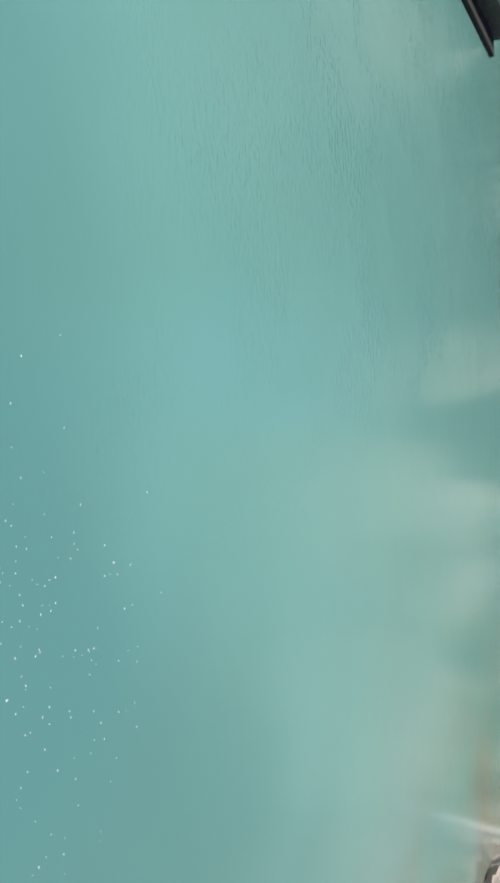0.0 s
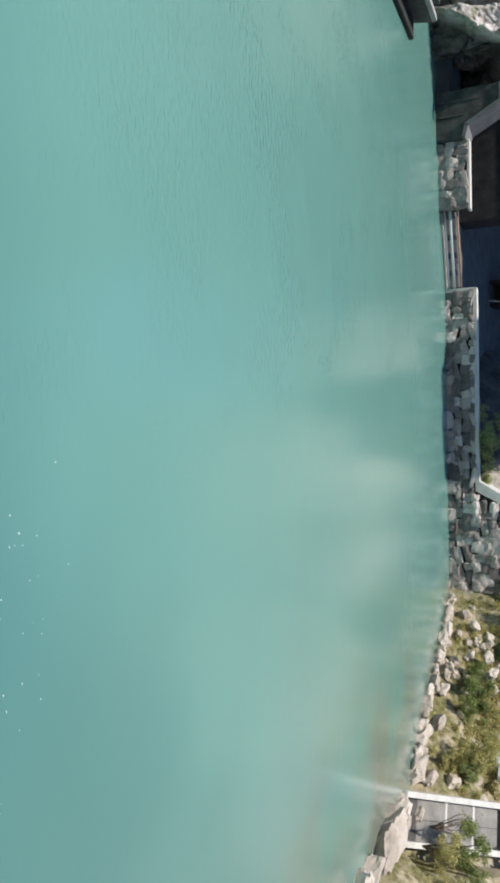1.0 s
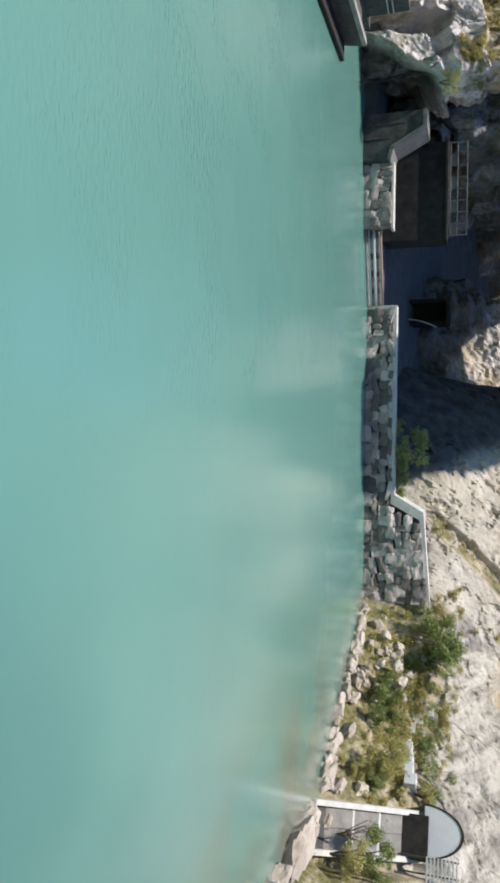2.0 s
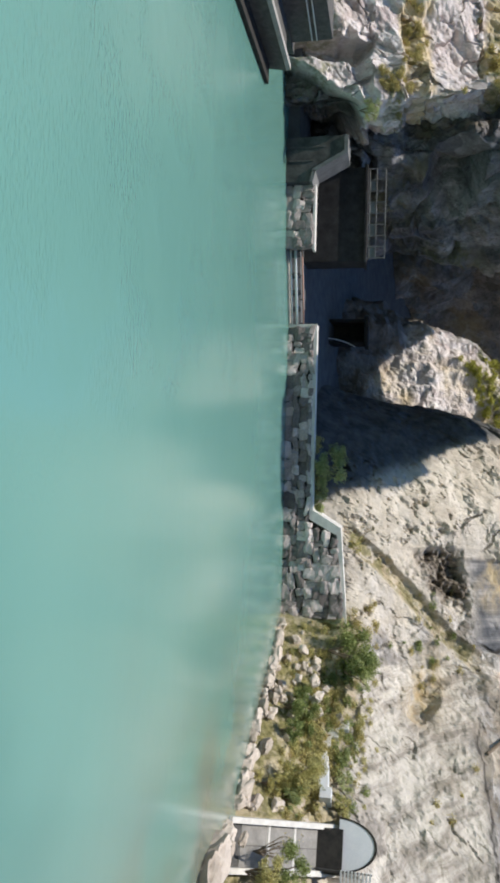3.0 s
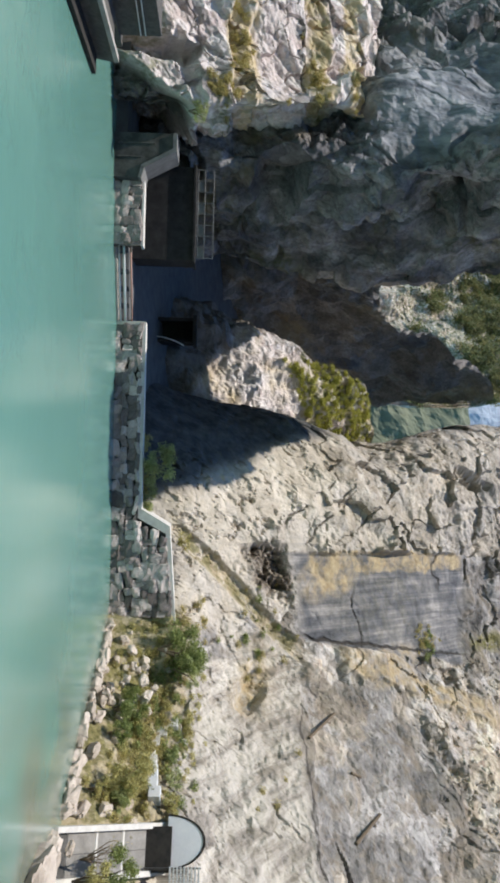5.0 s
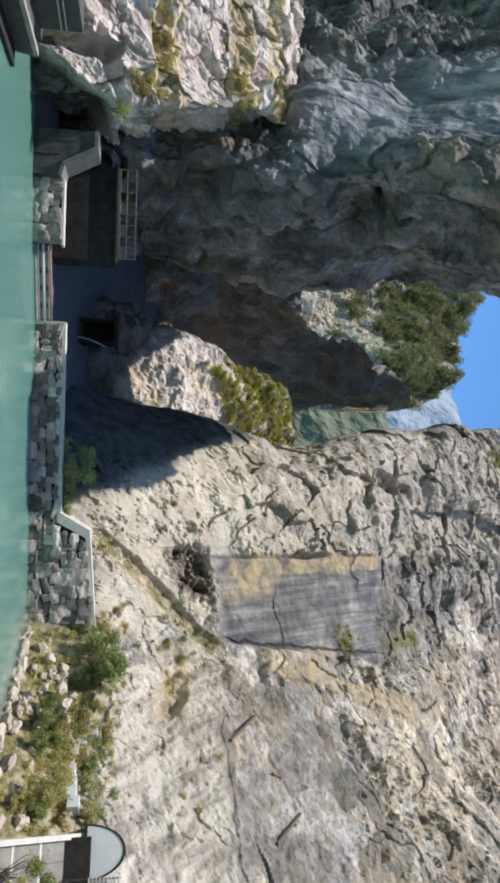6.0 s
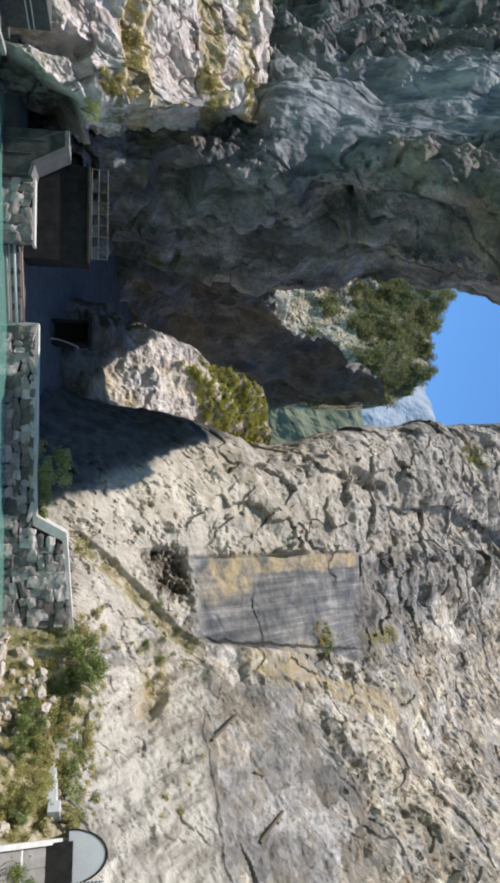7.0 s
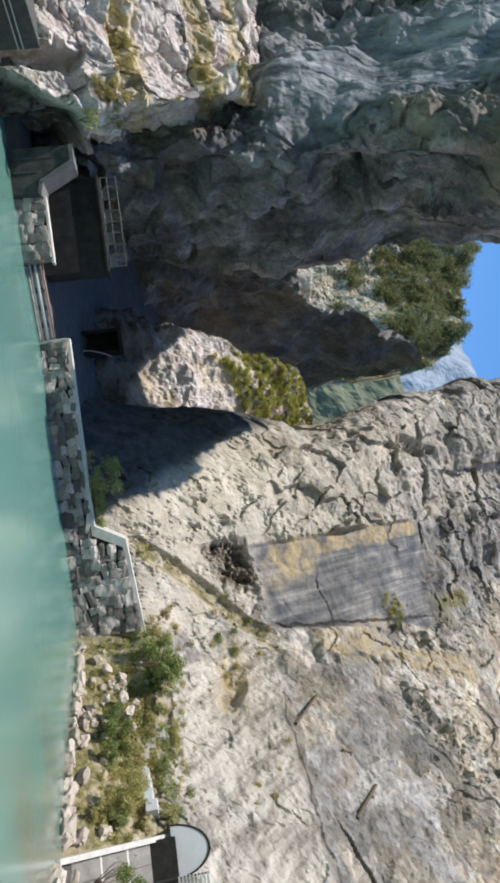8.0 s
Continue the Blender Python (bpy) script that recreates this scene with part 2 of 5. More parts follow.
    c = n.mix(n.ramp(n.noise(1.3, 9, 0.72, (1, 0.5, 0.5), 0.7, (0.4, 0.9, 0.3)), (0.585, 0.0), (0.65, 0.75)), c, (0.15, 0.13, 0.11))
    c = n.mix(n.math("MULTIPLY", n.attr("sand"), 0.5), c, sand)
    c = n.mix(n.math("MULTIPLY", n.attr("strata"), 0.65), c, clean)
    # weathered dark blotches and ribs of the crag
    rib = n.noise(0.75, 9, 0.74, (1.2, 0.55, 0.55), 0.9, (0.3, 0.5, 0.2))
    c = n.mix(n.math("MULTIPLY", n.attr("crag"), n.ramp(rib, (0.49, 0.0), (0.57, 0.65))), c, n.ramp(n.noise(2.0, 7, 0.7), (0.36, (0.10, 0.095, 0.092)), (0.64, (0.26, 0.245, 0.235))))
    # the quarried face: wide stains under fine upright streaks
    lane = n.t.nodes.new("ShaderNodeCombineXYZ")
    n.link(n.attr("across"), lane.inputs[0])
    place, run = n.co, n.t.nodes.new("ShaderNodeSeparateXYZ")
    n.link(place, run.inputs[0])
    slow = n.t.nodes.new("ShaderNodeMath")
    slow.operation = "MULTIPLY"
    slow.inputs[1].default_value = 0.0016
    n.link(run.outputs[2], slow.inputs[0])
    n.link(slow.outputs[0], lane.inputs[2])
    n.co = lane.outputs[0]
    streaks = n.noise(75.0, 7, 0.66)
    n.co = place
    mixed = n.mix(0.5, n.noise(0.24, 5, 0.6, distort=0.8), streaks)
    face = n.ramp(mixed, (0.37, (0.065, 0.07, 0.08)), (0.46, (0.125, 0.128, 0.138)), (0.53, (0.20, 0.196, 0.198)), (0.62, (0.38, 0.36, 0.345)))
    face = n.mix(0.4, face, n.ramp(n.noise(2.4, 9, 0.7), (0.3, 0.25), (0.7, 0.75)), "OVERLAY")
    c = n.mix(n.attr("quarry"), c, face)
    ochre = n.math("MULTIPLY", n.attr("ochre"), n.ramp(n.noise(0.8, 6, 0.65), (0.36, 0.0), (0.58, 1.0)))
    c = n.mix(ochre, c, n.ramp(n.noise(1.9, 5), (0.3, (0.34, 0.255, 0.15)), (0.7, (0.53, 0.44, 0.29))))
    earth = n.ramp(n.noise(1.6, 8, 0.7), (0.3, (0.27, 0.225, 0.14)), (0.7, (0.54, 0.47, 0.34)))
    c = n.mix(n.attr("soil"), c, earth)
    veg = n.math("MULTIPLY", n.attr("moss"), n.ramp(n.noise(1.0, 7, 0.72), (0.42, 0.0), (0.54, 1.0)))
    c = n.mix(veg, c, n.ramp(n.noise(5.0, 5), (0.3, (0.09, 0.09, 0.035)), (0.7, (0.28, 0.25, 0.11))))
    # Near-black tone that deepens the cliff's shadow on the slope by colour.
    c = n.mix(n.attr("cast_shade"), c, n.ramp(n.noise(1.0, 8, 0.65), (0.36, (0.06, 0.062, 0.065)), (0.66, (0.15, 0.15, 0.148))))
    c = n.mix(n.attr("rubble"), c, n.ramp(n.noise(1.8, 8, 0.72), (0.36, (0.05, 0.042, 0.036)), (0.5, (0.15, 0.125, 0.10)), (0.66, (0.40, 0.34, 0.27))))
    c = n.mix(n.math("MULTIPLY", n.attr("joint"), 0.9), c, (0.05, 0.045, 0.04))
    n.color(c)
    n.bump(n.ramp(gap, (0.0, 0.0), (0.12, 1.0)), 0.5, 0.15)
    n.bump(n.noise(2.2, 10, 0.70, distort=0.3), 0.6, 0.14)
    n.bump(n.noise(9.0, 6, 0.7), 0.4, 0.04)
    return n.m


def make_plain(name, a, b, scale=2.0, rough=0.85, bump=0.3, streak=None):
    n = Nodes(name, rough, 0.3)
    c = n.ramp(n.noise(scale, 8, 0.65, stretch=streak), (0.3, a), (0.7, b))
    c = n.mix(0.35, c, n.ramp(n.noise(scale * 9, 5, 0.7), (0.3, 0.3), (0.7, 0.7)), "OVERLAY")
    n.color(c)
    n.bump(n.noise(scale * 6, 8, 0.7), bump, 0.02)
    return n.m


def make_stone():
    n = Nodes("wall_stone", 0.9, 0.2).local()
    c = n.ramp(n.each(), (0.0, (0.16, 0.138, 0.132)), (0.5, (0.36, 0.31, 0.295)), (1.0, (0.74, 0.65, 0.62)))
    c = n.mix(0.6, c, n.ramp(n.noise(5.0, 8, 0.7), (0.3, 0.2), (0.7, 0.8)), "OVERLAY")
    n.color(c)
    n.bump(n.noise(7.0, 8, 0.7), 0.7, 0.05)
    return n.m


def make_boulder():
    n = Nodes("pale_boulder", 0.9, 0.2).local()
    c = n.ramp(n.each(), (0.0, (0.42, 0.36, 0.30)), (1.0, (0.60, 0.53, 0.46)))
    c = n.mix(0.45, c, n.ramp(n.noise(3.0, 8, 0.7), (0.3, 0.25), (0.7, 0.75)), "OVERLAY")
    n.color(c)
    n.bump(n.noise(5.0, 8, 0.7), 0.6, 0.05)
    return n.m


def make_leaf(name, a, b):
    n = Nodes(name, 0.7, 0.2)
    c = n.ramp(n.island(), (0.0, a), (1.0, b))
    n.color(c)
    thin = n.t.nodes.new("ShaderNodeBsdfTranslucent")
    n.link(c, thin.inputs[0])
    both = n.t.nodes.new("ShaderNodeMixShader")
    both.inputs[0].default_value = 0.42
    n.link(n.b.outputs[0], both.inputs[1])
    n.link(thin.outputs[0], both.inputs[2])
    n.link(both.outputs[0], n.t.nodes["Material Output"].inputs[0])
    return n.m


WATER = make_water()
# Lit and shaded tones of one rock: part of the shade is colour.
LIT_ROCK = make_cliff("lit_buttress_rock", (0.47, 0.42, 0.415), (0.67, 0.61, 0.60), (0.80, 0.745, 0.735), 0.45, 0.3)
DARK_ROCK = make_cliff("shaded_gorge_rock", (0.068, 0.067, 0.074), (0.20, 0.196, 0.209), (0.45, 0.442, 0.457), 0.7)
FAR_ROCK = make_cliff("far_mountain_rock", (0.46, 0.36, 0.28), (0.62, 0.51, 0.42), (0.76, 0.66, 0.57), 0.5)
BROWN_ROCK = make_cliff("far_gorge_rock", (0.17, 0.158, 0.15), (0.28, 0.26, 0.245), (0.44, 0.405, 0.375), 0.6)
HILL = make_hill()
DULL_CONCRETE = make_plain("shaded_edge_concrete", (0.12, 0.122, 0.125), (0.23, 0.232, 0.235), 1.5)
CONCRETE = make_plain("old_concrete", (0.30, 0.28, 0.26), (0.46, 0.44, 0.41), 1.2)
PALE_CONCRETE = make_plain("pale_coping", (0.55, 0.53, 0.50), (0.74, 0.72, 0.68), 2.0)
CHUTE_FLOOR = make_plain("stained_slab", (0.19, 0.182, 0.17), (0.34, 0.325, 0.305), 1.6)
MORTAR = make_plain("wall_mortar", (0.07, 0.068, 0.065), (0.14, 0.135, 0.13), 3.0)
GRAVEL = make_plain("apron_gravel", (0.085, 0.088, 0.092), (0.15, 0.15, 0.15), 1.0, 0.95)
# Pier concrete darkened in colour to stand for the buttress's shade.
SHADED_CONCRETE = make_plain("shaded_pier_concrete", (0.03, 0.03, 0.031), (0.12, 0.118, 0.115), 1.3)
# Concrete of the shaded recess: its shade is put into the near-black colour.
GALLERY = make_plain("shade_dark_concrete", (0.016, 0.0165, 0.018), (0.05, 0.05, 0.052), 1.4)
WORN_STEEL = make_plain("dull_zinc", (0.11, 0.113, 0.118), (0.21, 0.215, 0.22), 3.0, 0.6)
STEEL = make_plain("galvanised_rail", (0.55, 0.57, 0.58), (0.70, 0.72, 0.72), 6.0, 0.45)
DARK_STEEL = make_plain("weathered_steel", (0.045, 0.045, 0.045), (0.09, 0.088, 0.085), 4.0, 0.6)
RED_RAIL = make_plain("faded_red_rail", (0.40, 0.20, 0.16), (0.55, 0.33, 0.27), 5.0, 0.6)
WHITE = make_plain("white_sheet", (0.70, 0.72, 0.76), (0.80, 0.81, 0.83), 1.5, 0.5)
BLACK = make_plain("shade_and_rim_black", (0.02, 0.02, 0.02), (0.05, 0.045, 0.04), 3.0, 0.9)
SHED = make_plain("corrugated_sheet", (0.34, 0.35, 0.37), (0.50, 0.51, 0.53), 2.0, 0.5)
WALL_MORTAR = make_plain("dark_mortar", (0.03, 0.028, 0.027), (0.075, 0.07, 0.067), 3.0)
WHITE_PAINT = make_plain("white_painted_steel", (0.72, 0.74, 0.74), (0.82, 0.83, 0.83), 5.0, 0.5)
STONE = make_stone()
BOULDER = make_boulder()
LEAF = make_leaf("green_leaf", (0.14, 0.19, 0.06), (0.42, 0.47, 0.19))
DRY_LEAF = make_leaf("olive_yellow_leaf", (0.33, 0.31, 0.11), (0.72, 0.66, 0.32))
BRIGHT_LEAF = make_leaf("light_green_leaf", (0.25, 0.30, 0.12), (0.56, 0.60, 0.30))
FOREST_LEAF = make_leaf("forest_leaf", (0.10, 0.135, 0.045), (0.36, 0.32, 0.15))
TWIG = make_plain("brown_twig", (0.13, 0.10, 0.07), (0.22, 0.17, 0.12), 8.0)
# No haze is modelled: the peak's blue-grey and the slope's flat tone carry it.
PEAK = make_plain("haze_toned_peak_rock", (0.27, 0.295, 0.32), (0.38, 0.405, 0.43), 0.02)
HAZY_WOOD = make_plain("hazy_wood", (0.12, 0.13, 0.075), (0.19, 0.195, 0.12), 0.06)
GRASS = make_leaf("dry_grass_blade", (0.34, 0.30, 0.11), (0.62, 0.54, 0.26))
MEADOW = make_leaf("yellow_green_blade", (0.28, 0.29, 0.05), (0.62, 0.60, 0.18))
GLINT_WHITE = make_plain("glint_white", (0.48, 0.55, 0.55), (0.66, 0.70, 0.70), 8.0)


# ================= building helpers =================
def mesh_from(name, verts, faces, mat, shade_smooth=False):
    me = bpy.data.meshes.new(name)
    me.from_pydata(verts, [], faces)
    me.materials.append(mat)
    if shade_smooth:
        me.polygons.foreach_set("use_smooth", [True] * len(me.polygons))
    me.update()
    return me


def grid_mesh(name, pts, mat, masks=None, flip=False):
    """A mesh from an array of points (rows, columns, 3), with named float masks at its corners."""
    nr, nc = pts.shape[:2]
    idx = np.arange(nr * nc).reshape(nr, nc)
    q = np.stack([idx[:-1, :-1], idx[:-1, 1:], idx[1:, 1:], idx[1:, :-1]], -1).reshape(-1, 4)
    if flip:
        q = q[:, ::-1]
    me = bpy.data.meshes.new(name)
    me.vertices.add(nr * nc)
    me.vertices.foreach_set("co", pts.reshape(-1).astype(np.float32))
    me.loops.add(q.size)
    me.loops.foreach_set("vertex_index", q.reshape(-1).astype(np.int32))
    me.polygons.add(len(q))
    me.polygons.foreach_set("loop_start", (np.arange(len(q)) * 4).astype(np.int32))
    me.polygons.foreach_set("use_smooth", np.zeros(len(q), dtype=bool))
    me.update(calc_edges=True)
    for key, values in (masks or {}).items():
        me.attributes.new(key, "FLOAT", "POINT").data.foreach_set("value", np.clip(values, 0, 1).reshape(-1).astype(np.float32))
    me.materials.append(mat)
    return me


def curve_points(keys, u):
    """Smooth curve through the rows of keys at the parameters u (0 to 1)."""
    k = np.asarray(keys, float)
    n = len(k) - 1
    s = np.clip(u, 0, 1) * n
    i = np.minimum(s.astype(int), n - 1)
    f = (s - i)[:, None]
    p0, p1, p2, p3 = k[np.maximum(i - 1, 0)], k[i], k[i + 1], k[np.minimum(i + 2, n)]
    return 0.5 * (2 * p1 + (p2 - p0) * f + (2 * p0 - 5 * p1 + 4 * p2 - p3) * f * f + (3 * p1 - p0 - 3 * p2 + p3) * f ** 3)


def loft(stations, levels, columns, rows, low, high, tops=None, dense=None):
    """A rock face. stations: x, y of the foot, direction of its inside in degrees from +y to +x, then how far back it lies at each level."""
    u = np.linspace(0, 1, columns)
    st = curve_points(stations, u)
    # even steps along the foot
    step = np.hypot(*np.diff(st[:, :2], axis=0).T)
    if dense:
        step = step * np.interp(u[1:], np.linspace(0, 1, len(dense)), dense)
    along = np.concatenate([[0], np.cumsum(step)])
    u = np.interp(np.linspace(0, along[-1], columns), along, u)
    st = curve_points(stations, u)
    top = curve_points([(t,) for t in tops], u)[:, 0] if tops else np.full(columns, high)
    zz = low + np.linspace(0, 1, rows)[:, None] * (top - low)[None]
    back = np.stack([np.interp(zz[:, c], levels, st[c, 3:]) for c in range(columns)], 1)
    for _ in range(3):
        back[1:-1] = (back[:-2] + 2 * back[1:-1] + back[2:]) / 4
    a = np.radians(st[:, 2])
    x = st[None, :, 0] + back * np.sin(a)[None]
    y = st[None, :, 1] + back * np.cos(a)[None]
    return np.stack([x, y, zz], -1), np.stack([np.repeat(np.sin(a)[None], rows, 0), np.repeat(np.cos(a)[None], rows, 0)], -1)


def pushed(pts, inward, amount, lift=0.0):
    p = pts.copy()
    p[..., 0] -= inward[..., 0] * amount
    p[..., 1] -= inward[..., 1] * amount
    p[..., 2] += lift * amount
    return p


def raised(pts, amount):
    """The surface moved along its own normals, outwards from the rock."""
    n = np.cross(np.gradient(pts, axis=1), np.gradient(pts, axis=0))
    n /= np.linalg.norm(n, axis=-1, keepdims=True) + 1e-9
    return pts + n * amount[..., None]


def part(name, bm, mat, parent=None, label="", smooth_shade=False):
    me = bpy.data.meshes.new(name)
    bm.to_mesh(me)
    bm.free()
    me.materials.append(mat)
    if smooth_shade:
        me.polygons.foreach_set("use_smooth", [True] * len(me.polygons))
    ob = new(name, me)
    if parent:
        ob.parent = parent
    if label:
        ob["label"] = label
    return ob


def box(bm, x0, y0, z0, x1, y1, z1, bevel=0.0):
    r = bmesh.ops.create_cube(bm, size=1.0)
    bmesh.ops.scale(bm, vec=(x1 - x0, y1 - y0, z1 - z0), verts=r["verts"])
    bmesh.ops.translate(bm, vec=((x0 + x1) / 2, (y0 + y1) / 2, (z0 + z1) / 2), verts=r["verts"])
    if bevel:
        edges = list({e for v in r["verts"] for e in v.link_edges})
        bmesh.ops.bevel(bm, geom=edges, offset=bevel, segments=2, affect="EDGES", profile=0.6)


def bar(bm, a, b, r, sides=8):
    a, b = Vector(a), Vector(b)
    d = b - a
    m = Matrix.Translation((a + b) / 2) @ d.to_track_quat("Z", "Y").to_matrix().to_4x4()
    bmesh.ops.create_cone(bm, cap_ends=True, segments=sides, radius1=r, radius2=r, depth=d.length, matrix=m)


def thing(name, x=0.0, y=0.0, z=0.0, **tags):
    ob = new(name)
    ob.location = (x, y, z)
    return tagged(ob, **tags)


# ================= water =================
def hill_foot(f):
    """Points along the right bank's waterline, f from 0 (wall) to 1 (near)."""
    return curve_points([(10.9, 46.0), (12.75, 41.6), (14.2, 37.8), (15.7, 34.4), (16.55, 32.4), (16.5, 29.2), (16.1, 26.0), (15.8, 20)], np.atleast_1d(f))


def lake():
    xs = np.concatenate([np.linspace(-400, -40, 10), np.linspace(-36, 4, 15), np.linspace(6, 26, 81), np.linspace(40, 400, 10)])
    xs = np.sort(np.concatenate([xs, np.linspace(-20, 5, 26) + 0.37]))
    ys = np.concatenate([np.linspace(-300, 0, 8), np.linspace(5, 60, 111), np.linspace(80, 400, 8)])
    gx, gy = np.meshgrid(xs, ys)
    bank = hill_foot(np.linspace(0, 1, 60))
    d = np.min(np.hypot(gx[..., None] - bank[:, 0], gy[..., None] - bank[:, 1]), -1)
    q = np.stack([gx.ravel(), gy.ravel(), 0 * gx.ravel()], 1)
    # Strip by the bank where shallows and a painted reflection turn it brown.
    shoal_reflection = np.exp(-(d / (1.6 + 3.6 * smooth(38, 30, gy))) ** 1.5) * (0.6 + 0.6 * fbm(q, 3.0, 3, 19).reshape(d.shape))
    wave = fbm(q, 5, 3, 23).reshape(d.shape)
    near_dark = smooth(13, 4, gy - 0.5 * gx + 4 * wave) * 0.85
    breeze = smooth(4.0, 0.5, gx + 0.12 * gy + 2 * wave) * smooth(5, 8, gy) * smooth(34, 22, gy + 4 * wave)
    me = grid_mesh("water", np.stack([gx, gy, 0 * gx], -1), WATER, {"shoal_reflection": shoal_reflection, "near_dark": near_dark, "breeze": breeze})
    tagged(new("water", me), "still turquoise reservoir water with faint ripples", "water", kind="structure")


lake()


def band(v, middle, half):
    return np.clip(1.4 - ((v - middle) / half) ** 2, 0, 1)


def ledge(v, line, depth, soft=0.12):
    """A step back of that depth where v passes the line."""
    return -depth * smooth(line - soft, line + soft, v)


# ================= right hillside =================
LEVELS = (-3, 1.2, 4, 8, 18, 30, 45, 80)
HILL_ST = [
    (8, 112, 40, -1, 0, 1, 2, 5, 14, 26, 55),
    (0.4, 84, 20, -1, 0, 0.8, 1.5, 4.5, 14, 26, 55),
    (-3.5, 66, 22, -1, 0, 1, 2.2, 5, 14, 26, 54.8),
    (-4.5, 58, 30, -1, 0, 1.8, 4.2, 7.5, 17, 30, 62.9),
    (0, 50.5, 22, -1, 0, 2.0, 5, 11, 22, 35, 70),
    (4.5, 47.3, 14, -0.4, 0, 1.6, 5, 13, 24, 38, 73),
    (10, 46.7, 24, -0.6, 0, 0.8, 4.5, 12, 23, 37, 69.9),
    (13, 41.5, 53, -1.2, 0.9, 3, 6, 13, 21, 32, 58.8),
    (15.2, 36, 66, -1.4, 1, 3.5, 7, 15, 24, 35, 61.8),
    (16.9, 31.5, 72, -1.4, 1, 3.5, 7, 16, 25, 36, 62.8),
    (17, 26, 84, -1.4, 1, 3.5, 7, 16, 25, 36, 62.8),
    (16.5, 18, 96, -1.4, 1, 3.5, 7, 16, 25, 36, 62.8),
]


def hillside():
    p, n = loft(HILL_ST, LEVELS, 1200, 640, -3, 76, dense=(0.2, 0.25, 0.5, 0.9, 1, 1.3, 1.6, 1.6, 1.6, 1.4, 1, 0.4))
    p[..., 0] -= 0.32 * np.maximum(0, p[..., 2] - 18) * smooth(26, -2, p[..., 0] - 0.1 * p[..., 2])
    p[..., 0] += 1.9 * np.exp(-((p[..., 2] - 22) / 6) ** 2) * smooth(14, 4, p[..., 0])
    p[..., 0] -= 0.14 * np.maximum(0, p[..., 2] - 40) * smooth(26, -2, p[..., 0] - 0.1 * p[..., 2])
    q = p.reshape(-1, 3)
    x, y, z = q.T
    shape = p.shape[:2]
    warp = fbm(q, 4, 3, 131) * 1.2
    wide = fbm(q, 11, 3, 133)
    # where the loose slope, the quarried face, the crags and the smooth slabs lie
    talus = smooth(20, 13, z + warp) * smooth(13.5, 9.5, x + 0.15 * (z - 8) + warp)
    across = x - 0.108 * (z - 13.7)
    edge = x - 14.0 - 0.33 * (z - 12.5)
    quarry = smooth(8.3, 8.7, across + 0.15 * warp) * smooth(0.15, -0.15, edge + 0.25 * warp) * smooth(-0.4, 1.0, z - 12.2 - 0.10 * (x - 9) + 0.3 * warp) * smooth(32.0, 30.5, z + 1.2 * warp + 0.25 * (x - 12))
    upper = smooth(29, 31, z + warp) * smooth(39.5, 37, z + 1.5 * warp) * smooth(7.6, 8.8, across + warp) * smooth(0.8, -0.8, edge + warp)
    crag = np.clip(smooth(18, 23, z + 1.5 * warp - 0.35 * np.maximum(0, x - 14) - 1.5 * np.maximum(0, 9 - across)) * smooth(22, 16, x + warp), 0, 1)
    crag = crag * (1 - 0.75 * upper)
    slab = smooth(16, 18.5, x + warp) * smooth(11.9, 13.4, z + 0.9 * warp) * (0.6 + 0.4 * smooth(-0.3, 0.2, wide)) * smooth(25, 21, z + warp)
    strata = smooth(13.2, 12.0, z + 0.9 * warp) * smooth(4.6, 5.6, z) * smooth(12.5, 15, x)
    leaned = q @ np.array([[0.85, 0, 0.5], [0, 1, 0], [-0.5, 0, 0.85]])
    rough = np.clip(1.0 - 0.8 * talus - 0.72 * slab - 0.35 * strata, 0.12, 1)
    calm = 1 - crag
    squat = leaned * (1, 1, 0.62)
    dark = np.clip(1.2 * blob(x + 1.2 * warp + 0.8 * fbm(q, 1.3, 3, 225), z + 1.4 * warp, 9.2, 10.9, 1.7, 1.9) * (0.75 + 0.9 * fbm(q, 1.1, 4, 227)), 0, 1) * (1 - quarry)
    a = wide * 1.2 + broken(squat, 7.5, 6, 3, 0.52) * (0.12 + 1.8 * crag) + broken(q, 3.4, 5, 9, 0.56) * (0.42 * rough * (1 - 0.6 * crag)) + broken(q * (1, 0.45, 0.45), 1.8, 4, 211, 0.6) * 0.2 * strata + dark * (broken(q, 1.7, 5, 223, 0.62) * 1.0 - 0.9) + (1 - talus) * (1 - 0.8 * slab) * broken(squat, 9, 3, 263, 0.5) * 0.7
    # uneven blocks and a few long crevices
    ridge = smooth(13, 17, z) * smooth(9.5, 8, across)
    bent = q + np.stack([fbm(q, 1.7, 3, 431), fbm(q, 1.7, 3, 437), fbm(q, 1.7, 3, 439)], 1) * 1.3
    free = np.clip(0.9 * crag + 0.8 * ridge + 0.4 * (1 - talus) * (1 - slab) * (1 - 0.6 * strata), 0, 1)
    a += facets(bent * (1, 1, 0.7), 3.0, 401, 0.5) * 0.5 * free
    crevice = cracks(leaned * (1, 1, 0.5), 4.5, 441, 0.05) * smooth(-0.05, 0.3, fbm(q, 6, 2, 443)) * np.clip(crag * smooth(26, 23, x) + ridge, 0, 1)
    a -= 0.45 * crevice * free
    # pocks and loose stones
    spun = q @ np.array([[0.8, 0.36, 0.48], [-0.6, 0.48, 0.64], [0.0, -0.8, 0.6]])
    lump = broken(spun, 1.0, 4, 147, 0.66)
    a += broken(spun, 0.85, 4, 251, 0.66) * (0.06 + 0.03 * strata + 0.04 * slab) * (1 - 0.4 * crag)
    many = smooth(-0.35, 0.35, fbm(q, 5, 3, 149)) * (1 - 0.7 * slab) * (1 - 0.5 * strata)
